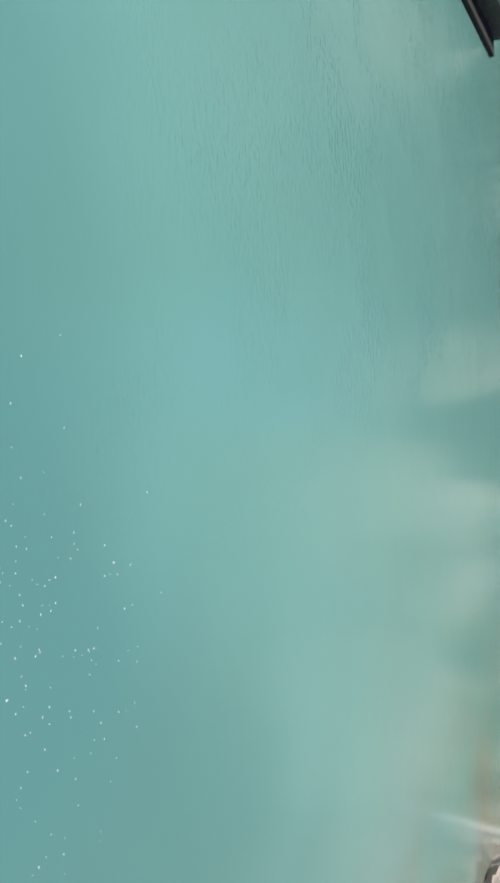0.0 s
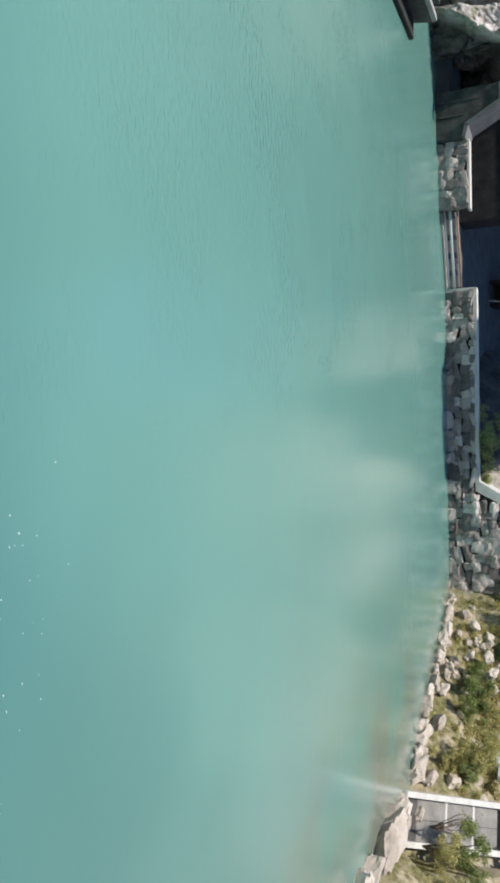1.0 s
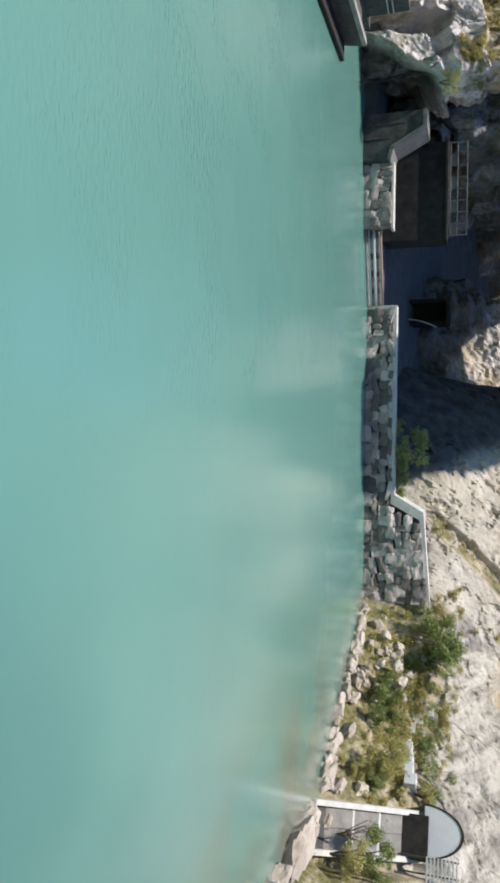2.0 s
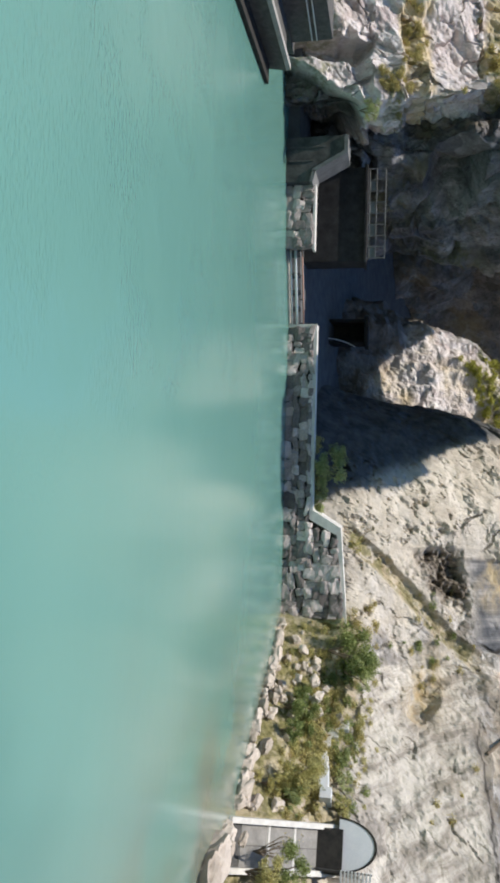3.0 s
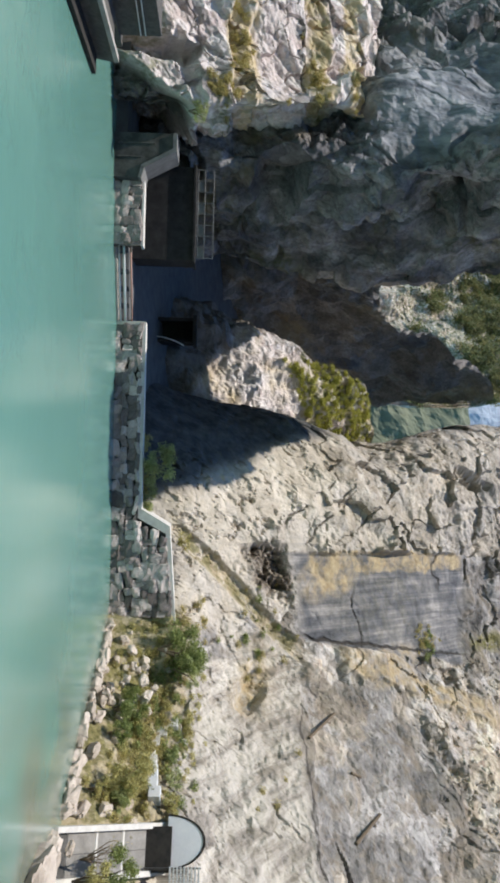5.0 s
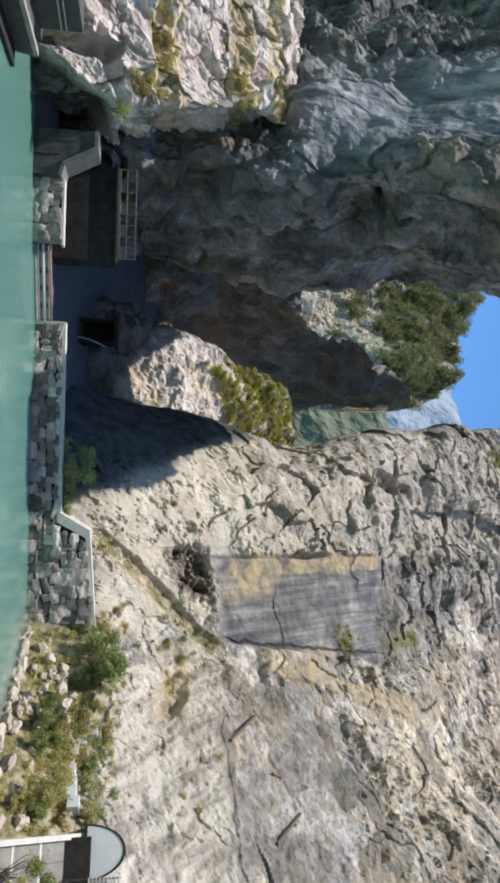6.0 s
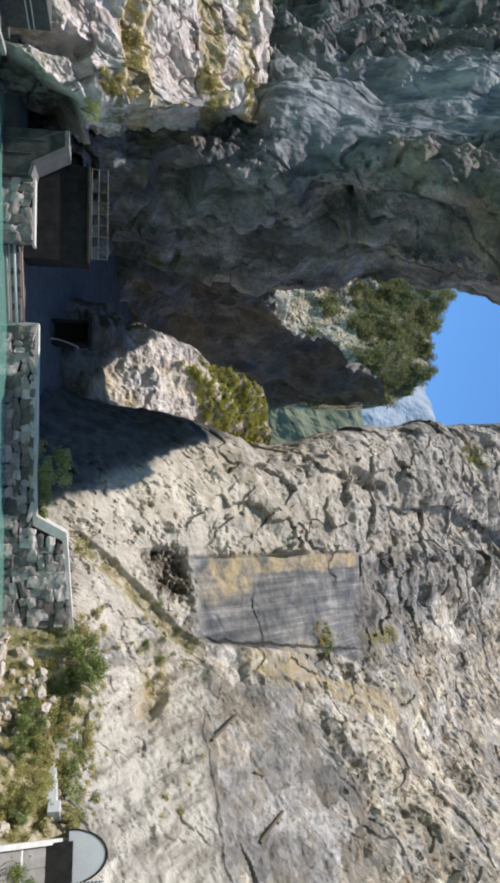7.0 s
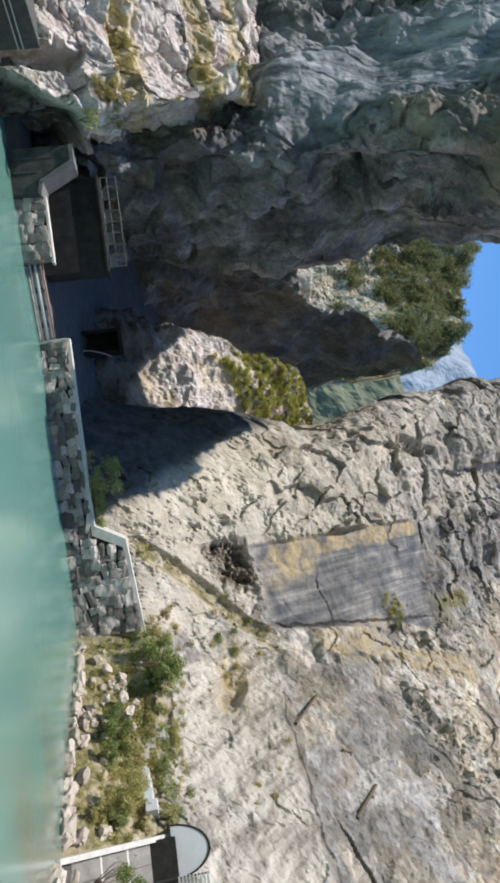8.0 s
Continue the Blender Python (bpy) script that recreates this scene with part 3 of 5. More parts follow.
    a += np.maximum(0, lump - 0.55) * 0.45 * many * calm - np.maximum(0, -lump - 0.45) * 0.65 * many * calm
    slant = q @ np.array([[0.8, 0, 0.6], [0, 1, 0], [-0.6, 0, 0.8]]) * (1, 1, 0.4)
    rub = broken(slant, 1.5, 5, 143, 0.6)
    a += talus * smooth(4, 11, z) * (np.maximum(0, rub - 0.45) * 0.45 + np.minimum(0, rub + 0.6) * 0.6) + talus * rub * 0.05
    a -= np.maximum(0, ridged(q * (1, 0.6, 0.6), 6, 3, 241) - 0.5) * 1.6 * calm * smooth(12, 15, x) * (1 - 0.5 * slab)
    # steps: foot of the slab, bedding of the pale rock, gully left of the quarry
    a += ledge(z, 12.9 + 0.9 * warp, 0.4, 0.15) * smooth(16.5, 17.5, x)
    rake = x - (z - 3.9) * 1.0 - 6.3 + 0.25 * warp
    below = smooth(14.5, 12.5, z) * smooth(2.6, 3.6, z) * smooth(16.5, 13.5, x)
    a += 0.45 * smooth(-0.12, 0.12, rake) * below
    gully = band(rake + 0.5 * wide, -0.35, 0.75) * smooth(14, 12, z) * smooth(3, 5, z)
    a -= gully * 0.45
    wedge = smooth(0.4, 0.8, rake) * smooth(4.2, 3.2, rake + warp) * smooth(9.5, 8, z) * smooth(3.4, 4.2, z)
    a -= 0.7 * blob(x + 0.4 * warp, z + 0.4 * warp, 16.0, 9.0, 0.9, 1.2)
    shelf = x - (z - 17.3) * 0.5 - 17.2 + 0.4 * warp
    a += 0.4 * smooth(0.2, -0.2, shelf + 0.5 * fbm(q, 1.2, 3, 283)) * smooth(15.5, 17, z) * smooth(33, 31, z) * smooth(-3.5, -1.5, shelf)
    # dark hollows in the crag
    pit = 0.4 + 0.9 * np.clip(broken(q, 1.4, 4, 281, 0.6), -0.4, 1)
    a -= pit * (1.2 * blob(x - 0.3 * (z - 32.5) + 0.6 * warp, z, 2.9, 32.5, 0.7, 2.6) + 1.7 * blob(x + 0.5 * warp, z + warp, 21.5, 51.5, 1.0, 2.6) + 1.2 * blob(x + 0.8 * warp, z + warp, 13.0, 40.0, 0.8, 3))
    cleft = band(x - 1.6 * (z - 15) + 0.3 * warp, 25.1, 0.15) * band(z, 15.2, 0.8)
    a -= cleft * 0.8
    a -= band(x + warp, 19.8, 0.5) * band(z + warp, 27.4, 0.7) * 0.9
    a *= smooth(0.6, 4.0, z) * 0.85 + 0.15
    wob = fbm(q, 1.6, 3, 151)
    seam = band(x - 0.30 * (z - 13) + wob * 0.3, 14.0, 0.10) * smooth(12.5, 13.5, z) + 0.8 * band(z + 0.9 * wob - 0.2 * (x - 9), 17.0, 0.12) * smooth(11, 12.5, x) + 0.8 * band(z + wob, 27.0, 0.14) * smooth(13.8, 12.2, x)
    joint = np.clip(seam * quarry, 0, 1)
    for x0, z0, slope in ((5.4, 12.5, 0.62), (6.9, 14.3, 0.95), (6.5, 18.8, 0.6)):
        stroke = 0.7 * band(x + slope * (z - z0) + 0.7 * wob, x0, 0.10) * band(z + wob, z0 + 1.4, 2.2) * smooth(-0.3, 0.1, wob + 0.15)
        joint += stroke
        a -= 0.3 * stroke
    joint += band(z - 12.9 + 0.9 * warp + 0.3 * wob, 0.0, 0.10) * smooth(17.5, 18.5, x) * smooth(-0.25, 0.1, wob)
    a = a * (1 - quarry) + quarry * (fbm(q * (1, 1, 0.25), 2.2, 4, 77) * 0.16 + wide * 0.5 - 0.45 + broken(q, 1.6, 4, 229, 0.6) * 0.07 - 0.14 * np.clip(seam, 0, 1))
    joint = np.clip(joint + 0.8 * cleft + 0.3 * crevice * free, 0, 1)
    p2 = pushed(p, n, a.reshape(shape), 0.25)
    # the channel is cut into the bank
    dx, dy = p2[..., 0] - 16.75, p2[..., 1] - 31.95
    c0, s0 = math.cos(radians(25)), math.sin(radians(25))
    lx, ly = dx * c0 - dy * s0, dx * s0 + dy * c0
    cut = (lx > -0.3) & (lx < 2.7) & (ly > -2.5) & (ly < 4.2)
    p2[..., 2] = np.where(cut, np.minimum(p2[..., 2], -0.1 + ly * 0.98 + 0.1), p2[..., 2])
    # Slope within the cliff's shadow, darkened in colour as well.
    cast_shade = smooth(2.9, 1.3, x + 0.3 * (z - 6) + 0.8 * warp) * smooth(20, 16, z)
    sand = np.clip(talus * 1.3 + wide * 0.5 - 0.15 + 0.5 * strata, 0, 1) * (1 - 0.85 * slab) * (1 - 0.6 * crag) * (1 - cast_shade) * (1 - 0.8 * upper)
    sand = np.maximum(sand, np.maximum(wedge, 0.6 * ridge))
    ochre = np.clip(1.8 * band(across + 0.5 * fbm(q, 1.5, 3, 285), 9.1, 0.75) * smooth(13.6, 14.5, z) * smooth(31, 29.5, z) + blob(x + warp, z, 10.4, 16.5, 1.0, 1.8) + 0.8 * blob(x, z, 10.5, 14.5, 1.6, 1.6) + blob(x, z, 17.6, 21, 1.3, 3) + 1.0 * band(shelf, -0.7, 0.8) * smooth(15.5, 17, z) * smooth(33, 31, z) + 0.8 * blob(x, z, 15.9, 9.0, 1.3, 1.4) + 0.8 * gully + 0.35 * blob(x, z, 15.5, 9.5, 2.5, 1.5), 0, 1)
    moss = np.clip(0.9 * smooth(4.6, 2.5, z) * smooth(9, 12, x) + 0.75 * gully + 0.9 * blob(x + warp, z + warp, 19.0, 33.0, 1.0, 2.0) + 0.6 * blob(x, z, 1.0, 56, 2.5, 3) + 0.06 + 0.2 * wide, 0, 1)
    soil = smooth(5.0, 3.6, z + 0.5 * warp) * smooth(10.5, 11.5, x)
    grey = np.clip(slab * 0.95 + 0.45 * crag + wide * 0.3 + 0.9 * upper, 0, 1)
    grey = np.maximum(grey, 0.9 * cast_shade)
    buff = smooth(20.5, 23.5, x + warp) * smooth(22, 27, z + 2 * warp + 0.2 * (x - 24))
    me = grid_mesh("hillside", p2, HILL, {"sand": sand, "quarry": quarry, "ochre": ochre, "moss": moss, "grey": grey, "strata": strata, "soil": soil, "buff": buff, "joint": joint, "crag": crag * 0.9, "rubble": dark, "cast_shade": cast_shade, "across": across / 40})
    tagged(new("hillside", me), "sunlit grey and sandy rock hillside with a smooth quarried face", "hillside", kind="structure")


hillside()

# ================= left gorge cliff =================
CLIFF_LEVELS = (-3, 2, 8, 16, 25, 34, 42, 50, 58)
CLIFF_ST = [
    (-75, 88, -20, 0, 0, 1, 2, 3, 5, 7, 12.5, 30),
    (-46, 69, -30, 0, 0, 1, 1, 1, 2, 3, 8.5, 28),
    (-31, 55.5, -30, 0, 0, 0.5, 0, -1.0, -2.5, -3, 2.5, 24),
    (-20, 48.2, -38, 0, 0, 0.5, -0.6, -3.0, -6.6, -9.2, -5, 20),
    (-16.8, 50.5, -45, 0, 0, 0.6, 0.0, -1.8, -5.8, -8.4, -4, 20),
    (-15.4, 56, -65, 0, 0, 0.6, 0.4, -0.9, -3.2, -5.0, 0, 18),
    (-14.6, 59.6, -80, 0, 0, 0.6, 0.3, -1.0, -2.6, -3.8, 0, 18),
    (-18.7, 62.3, -145, 0, 0, 0.5, 0.5, 0.5, 0, 0, 1, 8),
    (-23.2, 64.2, -130, 0, 0, 0.5, 0.5, 0.5, 0.3, 0, 1, 8),
    (-24.4, 67.4, -90, 0, 0, 0.5, 0.5, 0.5, 0, 0.2, 4, 12),
    (-25, 74, -90, 0, 0, 0.5, 0.5, 0.5, 0, 0.5, 4, 20),
    (-26, 88, -90, 0, 0, 0, 0, 0, 0, 2, 5.5, 20),
]


def cliff():
    p, n = loft(CLIFF_ST, CLIFF_LEVELS, 900, 480, -3, 58, tops=(58, 58, 55, 50, 49, 48, 46, 39.8, 41.5, 41, 40, 40), dense=(0.3, 0.5, 0.9, 1.2, 1.3, 1.3, 1.1, 0.5, 0.3, 0.3, 0.3, 0.2))
    q = p.reshape(-1, 3)
    x, y, z = q.T
    shape = p.shape[:2]
    leaned = q @ np.array([[0.86, 0, 0.5], [0, 1, 0], [-0.5, 0, 0.86]])
    tall = leaned * (1, 1, 0.6)
    warp = fbm(q, 6, 3, 55)
    # the wet face above the buttress stays smooth; blue skylight is painted in
    skylit_wet = np.clip(0.6 * smooth(-23, -27, x + 2 * warp) * smooth(14, 19, z + 2 * warp) + smooth(4.5, 2.0, np.abs(x + 23.5 + 0.35 * (z - 22) + 2.5 * warp)) * smooth(15, 19, z + 2 * warp) * smooth(48, 40, z), 0, 1) * smooth(58, 54, y)
    recess = smooth(51.5, 54, y + warp) * smooth(-30, -20, x)
    rough = (1 - 0.75 * skylit_wet) * (1 - 0.45 * recess)
    a = fbm(q, 15, 3, 41) * 2.0 + broken(tall, 8.5, 3, 21, 0.5) * 1.5
    a += rough * (broken(leaned, 3.6, 5, 23, 0.58) * 1.0 + broken(q, 1.3, 3, 271, 0.6) * 0.2)
    bent = tall + np.stack([fbm(q, 2.2, 3, 431), fbm(q, 2.2, 3, 437), fbm(q, 2.2, 3, 439)], 1) * 1.6
    a += rough * facets(bent, 3.2, 421, 0.5) * 0.5
    a -= rough * np.clip(ridged(tall, 8, 3, 45) - 0.42, 0, 1) * 2.4
    # long joints and the dark hollows along the corner
    a -= 1.2 * cracks(leaned * (1, 1, 0.45), 5.5, 47, 0.07) * rough
    a -= 3.4 * blob(x + 0.8 * warp, z + warp, -17.6, 10.6, 1.5, 2.0) + 1.6 * blob(x + warp, z + warp, -16.5, 21.5, 1.4, 2.4) + 1.2 * blob(x + warp, z + warp, -15.4, 28.0, 1.0, 2.6)
    p2 = raised(p, a.reshape(shape))
    moss = np.clip(fbm(q, 5, 4, 53) * 1.2 - 0.08, 0, 0.6) * (1 - skylit_wet)
    ochre = np.clip(fbm(q, 5, 3, 57) * 0.9 - 0.15, 0, 0.4) * (1 - skylit_wet)
    me = grid_mesh("gorge_cliff", p2, DARK_ROCK, {"moss": moss, "ochre": ochre, "skylit_wet": skylit_wet})
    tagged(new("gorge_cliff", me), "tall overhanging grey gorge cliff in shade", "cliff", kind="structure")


cliff()

# ================= lit buttress =================
BUTTRESS_LEVELS = (-2, 2, 5, 9, 13, 14.5, 16, 17.5)
BUTTRESS_ST = [
    (-46, 47, -5, 0, 0.8, 2.4, 4.8, 7.2, 8, 9, 11),
    (-36, 44.5, -8, 0, 0.8, 2.4, 4.8, 7.2, 8, 9, 11),
    (-28, 42.6, -8, 0, 0.8, 2.4, 4.8, 7.2, 8, 9, 11),
    (-23, 41.4, -10, 0, 0.8, 2.4, 4.8, 7.2, 8, 9.2, 12),
    (-20.8, 40.4, -8, 0, 0.7, 2.0, 3.8, 5.8, 7.2, 9.4, 12),
    (-18.4, 41.2, -36, 0, 0.5, 1.4, 2.8, 4.2, 5.4, 7.4, 11),
    (-18.7, 45.6, -85, 0, 0.4, 0.9, 1.7, 3.0, 4.2, 6.4, 10.5),
    (-20.0, 50.5, -90, 0, 0.4, 0.8, 1.0, 1.6, 3.0, 6, 10),
]


def buttress():
    p, n = loft(BUTTRESS_ST, BUTTRESS_LEVELS, 560, 260, -2, 18, (18, 18, 17.6, 16.8, 15.6, 15, 15, 15))
    q = p.reshape(-1, 3)
    x, y, z = q.T
    shape = p.shape[:2]
    turned = q @ np.array([[0.92, 0, -0.4], [0, 1, 0], [0.4, 0, 0.92]])
    warp = fbm(q, 2.5, 3, 75)
    a = fbm(q, 6, 3, 71) * 0.4 + broken(turned * (0.7, 1, 1), 3.4, 6, 61, 0.52) * 0.8 - 0.7 * blob(x, z - 0.25 * (x + 21.6), -21.9, 4.2, 2.4, 0.5)
    a += broken(q, 0.9, 4, 67, 0.6) * 0.10
    bent = turned + np.stack([fbm(q, 1.5, 3, 431), fbm(q, 1.5, 3, 437), fbm(q, 1.5, 3, 439)], 1) * 0.9
    a += facets(bent, 2.0, 451, 0.6) * 0.32 - 0.25 * cracks(turned, 2.6, 453, 0.04)
    for zz, d in ((6.6, 0.5), (8.0, 0.35), (11.6, 0.5), (13.6, 0.4)):
        a += ledge(z + 0.5 * warp, zz, d) + d * smooth(zz - 1.5, zz + 3, z)
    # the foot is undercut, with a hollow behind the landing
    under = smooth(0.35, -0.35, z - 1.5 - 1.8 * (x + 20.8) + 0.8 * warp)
    a += under * broken(q, 1.3, 4, 461, 0.6) * 0.45
    a -= 2.0 * under * smooth(6.5, 3.5, z) + 2.2 * band(x + 0.4 * warp, -22.7, 0.85) * smooth(5.0, 4.4, z + 0.6 * warp + 0.5 * (x + 22.7))
    p2 = pushed(p, n, a.reshape(shape), 0.3)
    ochre = np.clip(1.3 * band(z + 0.8 * warp, 7.4, 1.0) * smooth(-19.4, -20.6, x) + blob(x, z, -18.8, 9.2, 1.6, 1.0) + 1.3 * band(z + 0.6 * warp, 12.6, 0.85) + 1.1 * band(z + 0.5 * warp, 15.3, 0.8) + 0.3 * warp, 0, 1)
    moss = np.clip(0.9 * blob(x, z, -20.4, 6.2, 1.4, 0.8) + 0.8 * blob(x, z, -18.6, 11, 1.6, 1.3) + 0.7 * smooth(3.5, 2.5, z) + 0.6 * band(z + 0.8 * warp, 12.7, 0.5) + 0.2 * warp, 0, 1)
    ochre = ochre * 0.85
    # The undercut is also darkened in colour, where its shade falls.
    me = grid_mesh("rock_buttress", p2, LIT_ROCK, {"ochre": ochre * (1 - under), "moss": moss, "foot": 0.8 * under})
    tagged(new("rock_buttress", me), "pale grey rock buttress with ochre and mossy ledges", "rock", kind="structure")


buttress()


# ================= ground behind the wall =================
def apron():
    xs, ys = np.linspace(-34, 10, 180), np.linspace(43.0, 130, 260)
    gx, gy = np.meshgrid(xs, ys)
    q = np.stack([gx.ravel(), gy.ravel(), 0 * gx.ravel()], 1)
    shore = np.interp(gx, (-34, -18.5, -11.5, -7.2, 12), (44.5, 43.6, 44.9, 46.25, 46.25))
    z = 0.7 + smooth(50, 78, gy) * 2.6 + fbm(q, 3, 4, 97).reshape(gx.shape) * 0.10 + smooth(74, 126, gy) * 14 + smooth(-1, 5, gx) * 0.6
    z = np.where(gy < shore + 0.1, -1.0, z)
    me = grid_mesh("ground", np.stack([gx, gy, z], -1), GRAVEL)
    tagged(new("ground", me), "shaded gravel ground behind the stone wall", "ground", kind="structure")


apron()


# ================= lit outcrop, far gorge wall, mountains =================
def mass(name, st, tops, levels, columns, rows, seed, mat, relief, big, masks, lift=0.3, label="", category="rock"):
    p, n = loft(st, levels, columns, rows, -1, 100, tops)
    q = p.reshape(-1, 3)
    a = (fbm(q, big * 2.2, 3, seed + 7) * 1.0 + broken(q * (1, 1, 0.65), big * 1.7, 6, seed, 0.56) * 4.0) * relief
    p2 = pushed(p, n, a.reshape(p.shape[:2]), lift)
    ob = new(name, grid_mesh(name, p2, mat, masks(*q.T, q)))
    return tagged(ob, label, category, kind="structure")


# The outcrop's lower left is darkened in colour, standing for shade.
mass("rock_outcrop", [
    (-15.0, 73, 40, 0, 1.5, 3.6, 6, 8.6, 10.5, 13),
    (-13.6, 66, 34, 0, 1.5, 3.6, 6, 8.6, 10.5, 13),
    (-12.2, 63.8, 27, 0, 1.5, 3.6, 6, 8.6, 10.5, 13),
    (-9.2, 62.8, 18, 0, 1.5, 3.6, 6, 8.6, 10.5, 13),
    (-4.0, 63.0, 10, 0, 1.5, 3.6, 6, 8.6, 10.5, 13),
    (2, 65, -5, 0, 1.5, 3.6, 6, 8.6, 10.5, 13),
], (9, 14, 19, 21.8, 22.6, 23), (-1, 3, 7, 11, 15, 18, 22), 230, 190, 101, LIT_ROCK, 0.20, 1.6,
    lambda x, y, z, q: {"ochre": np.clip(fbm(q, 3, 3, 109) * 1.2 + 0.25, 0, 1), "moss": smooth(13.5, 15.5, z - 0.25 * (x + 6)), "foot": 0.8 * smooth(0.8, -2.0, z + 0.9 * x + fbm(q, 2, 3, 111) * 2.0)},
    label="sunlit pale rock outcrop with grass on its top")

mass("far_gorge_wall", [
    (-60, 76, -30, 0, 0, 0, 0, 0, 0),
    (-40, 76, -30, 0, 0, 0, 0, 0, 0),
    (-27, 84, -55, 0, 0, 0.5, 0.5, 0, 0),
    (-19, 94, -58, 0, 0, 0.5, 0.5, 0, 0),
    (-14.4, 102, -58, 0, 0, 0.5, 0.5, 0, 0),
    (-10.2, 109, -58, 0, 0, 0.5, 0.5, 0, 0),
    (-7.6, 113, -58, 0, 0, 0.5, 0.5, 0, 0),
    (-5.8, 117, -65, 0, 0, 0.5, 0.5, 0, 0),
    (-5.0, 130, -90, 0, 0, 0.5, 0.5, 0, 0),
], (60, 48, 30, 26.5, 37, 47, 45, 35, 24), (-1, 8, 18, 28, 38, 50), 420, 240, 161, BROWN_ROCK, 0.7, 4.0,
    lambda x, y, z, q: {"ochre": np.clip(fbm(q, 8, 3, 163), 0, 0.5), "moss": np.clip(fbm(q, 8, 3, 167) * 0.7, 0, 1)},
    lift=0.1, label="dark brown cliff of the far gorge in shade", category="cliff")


def wooded(x, y, z, q):
    return {"ochre": np.clip(fbm(q, 20, 3, 119), 0, 1) * 0.5, "moss": np.clip(smooth(70, 95, z + fbm(q, 25, 3, 123) * 30), 0, 1)}


mass("far_mountain", [
    (-190, 330, 0, 0, 12, 30, 50, 70, 90),
    (-110, 290, 5, 0, 12, 30, 50, 70, 90),
    (-60, 262, 5, 0, 12, 30, 50, 70, 90),
    (-34, 258, 12, 0, 12, 30, 50, 70, 90),
    (-22, 262, 20, 0, 12, 30, 50, 70, 90),
    (-12, 270, 20, 0, 12, 30, 50, 70, 90),
    (0, 300, 20, 0, 12, 30, 50, 70, 90),
    (60, 340, 10, 0, 12, 30, 50, 70, 90),
], (176, 174, 160, 132, 45, 30, 30, 30), (-1, 36, 72, 108, 144, 180), 260, 190, 113, FAR_ROCK, 2.6, 14.0, wooded,
    label="sunlit wooded mountain side beyond the gorge", category="mountain")

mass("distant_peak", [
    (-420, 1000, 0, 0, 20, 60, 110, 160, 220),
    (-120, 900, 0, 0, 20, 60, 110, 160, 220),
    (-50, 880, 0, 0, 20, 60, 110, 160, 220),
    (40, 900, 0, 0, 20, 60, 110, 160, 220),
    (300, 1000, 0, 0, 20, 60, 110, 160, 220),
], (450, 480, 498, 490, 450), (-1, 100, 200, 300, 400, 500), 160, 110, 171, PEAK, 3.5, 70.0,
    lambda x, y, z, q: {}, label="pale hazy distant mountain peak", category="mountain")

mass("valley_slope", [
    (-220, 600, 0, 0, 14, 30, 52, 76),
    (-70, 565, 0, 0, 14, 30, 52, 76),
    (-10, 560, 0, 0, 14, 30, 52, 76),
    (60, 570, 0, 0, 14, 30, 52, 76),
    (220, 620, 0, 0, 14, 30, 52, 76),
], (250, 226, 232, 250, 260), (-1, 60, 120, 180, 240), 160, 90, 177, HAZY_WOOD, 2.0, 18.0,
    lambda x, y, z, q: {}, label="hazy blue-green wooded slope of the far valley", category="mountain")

# Unseen slope behind the camera, added to hold back skylight.
mass("far_shore", [
    (420, -40, 180, 0, 26, 52, 78, 104),
    (180, -90, 180, 0, 26, 52, 78, 104),
    (0, -110, 180, 0, 26, 52, 78, 104),
    (-180, -90, 180, 0, 26, 52, 78, 104),
    (-420, -40, 180, 0, 26, 52, 78, 104),
], (240, 270, 290, 270, 240), (-1, 70, 140, 210, 280), 140, 90, 181, FAR_ROCK, 2.0, 20.0,
    lambda x, y, z, q: {"ochre": 0.3 + 0 * x, "moss": 0.8 + 0 * x}, label="unseen wooded slope behind the camera, added to block skylight", category="mountain")

# Added above the cliff to screen skylight while letting the sun pass.
mass("upper_mountain", [
    (-40, 110, -90, 0, 0, 14, 38, 66),
    (-34, 82, -80, 0, 0, 14, 38, 66),
    (-34, 66, -60, 0, 0, 14, 38, 66),
    (-50, 77, -40, 0, 0, 14, 38, 66),
    (-78, 94, -30, 0, 0, 14, 38, 66),
    (-125, 84, -60, 0, 0, 14, 38, 66),
    (-150, 0, -90, 0, 0, 14, 38, 66),
], (120, 125, 125, 125, 125, 120, 110), (-1, 40, 60, 95, 130), 420, 200, 191, DARK_ROCK, 0.7, 6.0,
    lambda x, y, z, q: {"ochre": 0 * x, "moss": 0.1 + 0 * x}, label="steep mountain side above the gorge cliff, added to block skylight", category="mountain")
# ================= stones of walls =================
def rock_mesh(name, mat, seed, cuts=2, rough=0.16, square=0.55):
    """A worn stone of size 1 about its middle."""
    bm = bmesh.new()
    bmesh.ops.create_cube(bm, size=1.0)
    bmesh.ops.subdivide_edges(bm, edges=bm.edges[:], cuts=cuts, use_grid_fill=True)
    rnd = random.Random(seed)
    off = Vector((rnd.uniform(0, 90), rnd.uniform(0, 90), rnd.uniform(0, 90)))
    for v in bm.verts:
        ball = v.co.normalized() * 0.56
        c = v.co.lerp(ball, 1 - square)
        v.co = c + noise.noise_vector(c * 1.7 + off) * rough + noise.noise_vector(c * 4.1 + off) * rough * 0.35
    me = bpy.data.meshes.new(name)
    bm.to_mesh(me)
    bm.free()
    me.materials.append(mat)
    return me


STONES = [rock_mesh("stone", STONE, 200 + k, 3, 0.22, 0.72) for k in range(8)]
BOULDERS = [rock_mesh("boulder", BOULDER, 300 + k, 4, 0.28, 0.6) for k in range(9)]


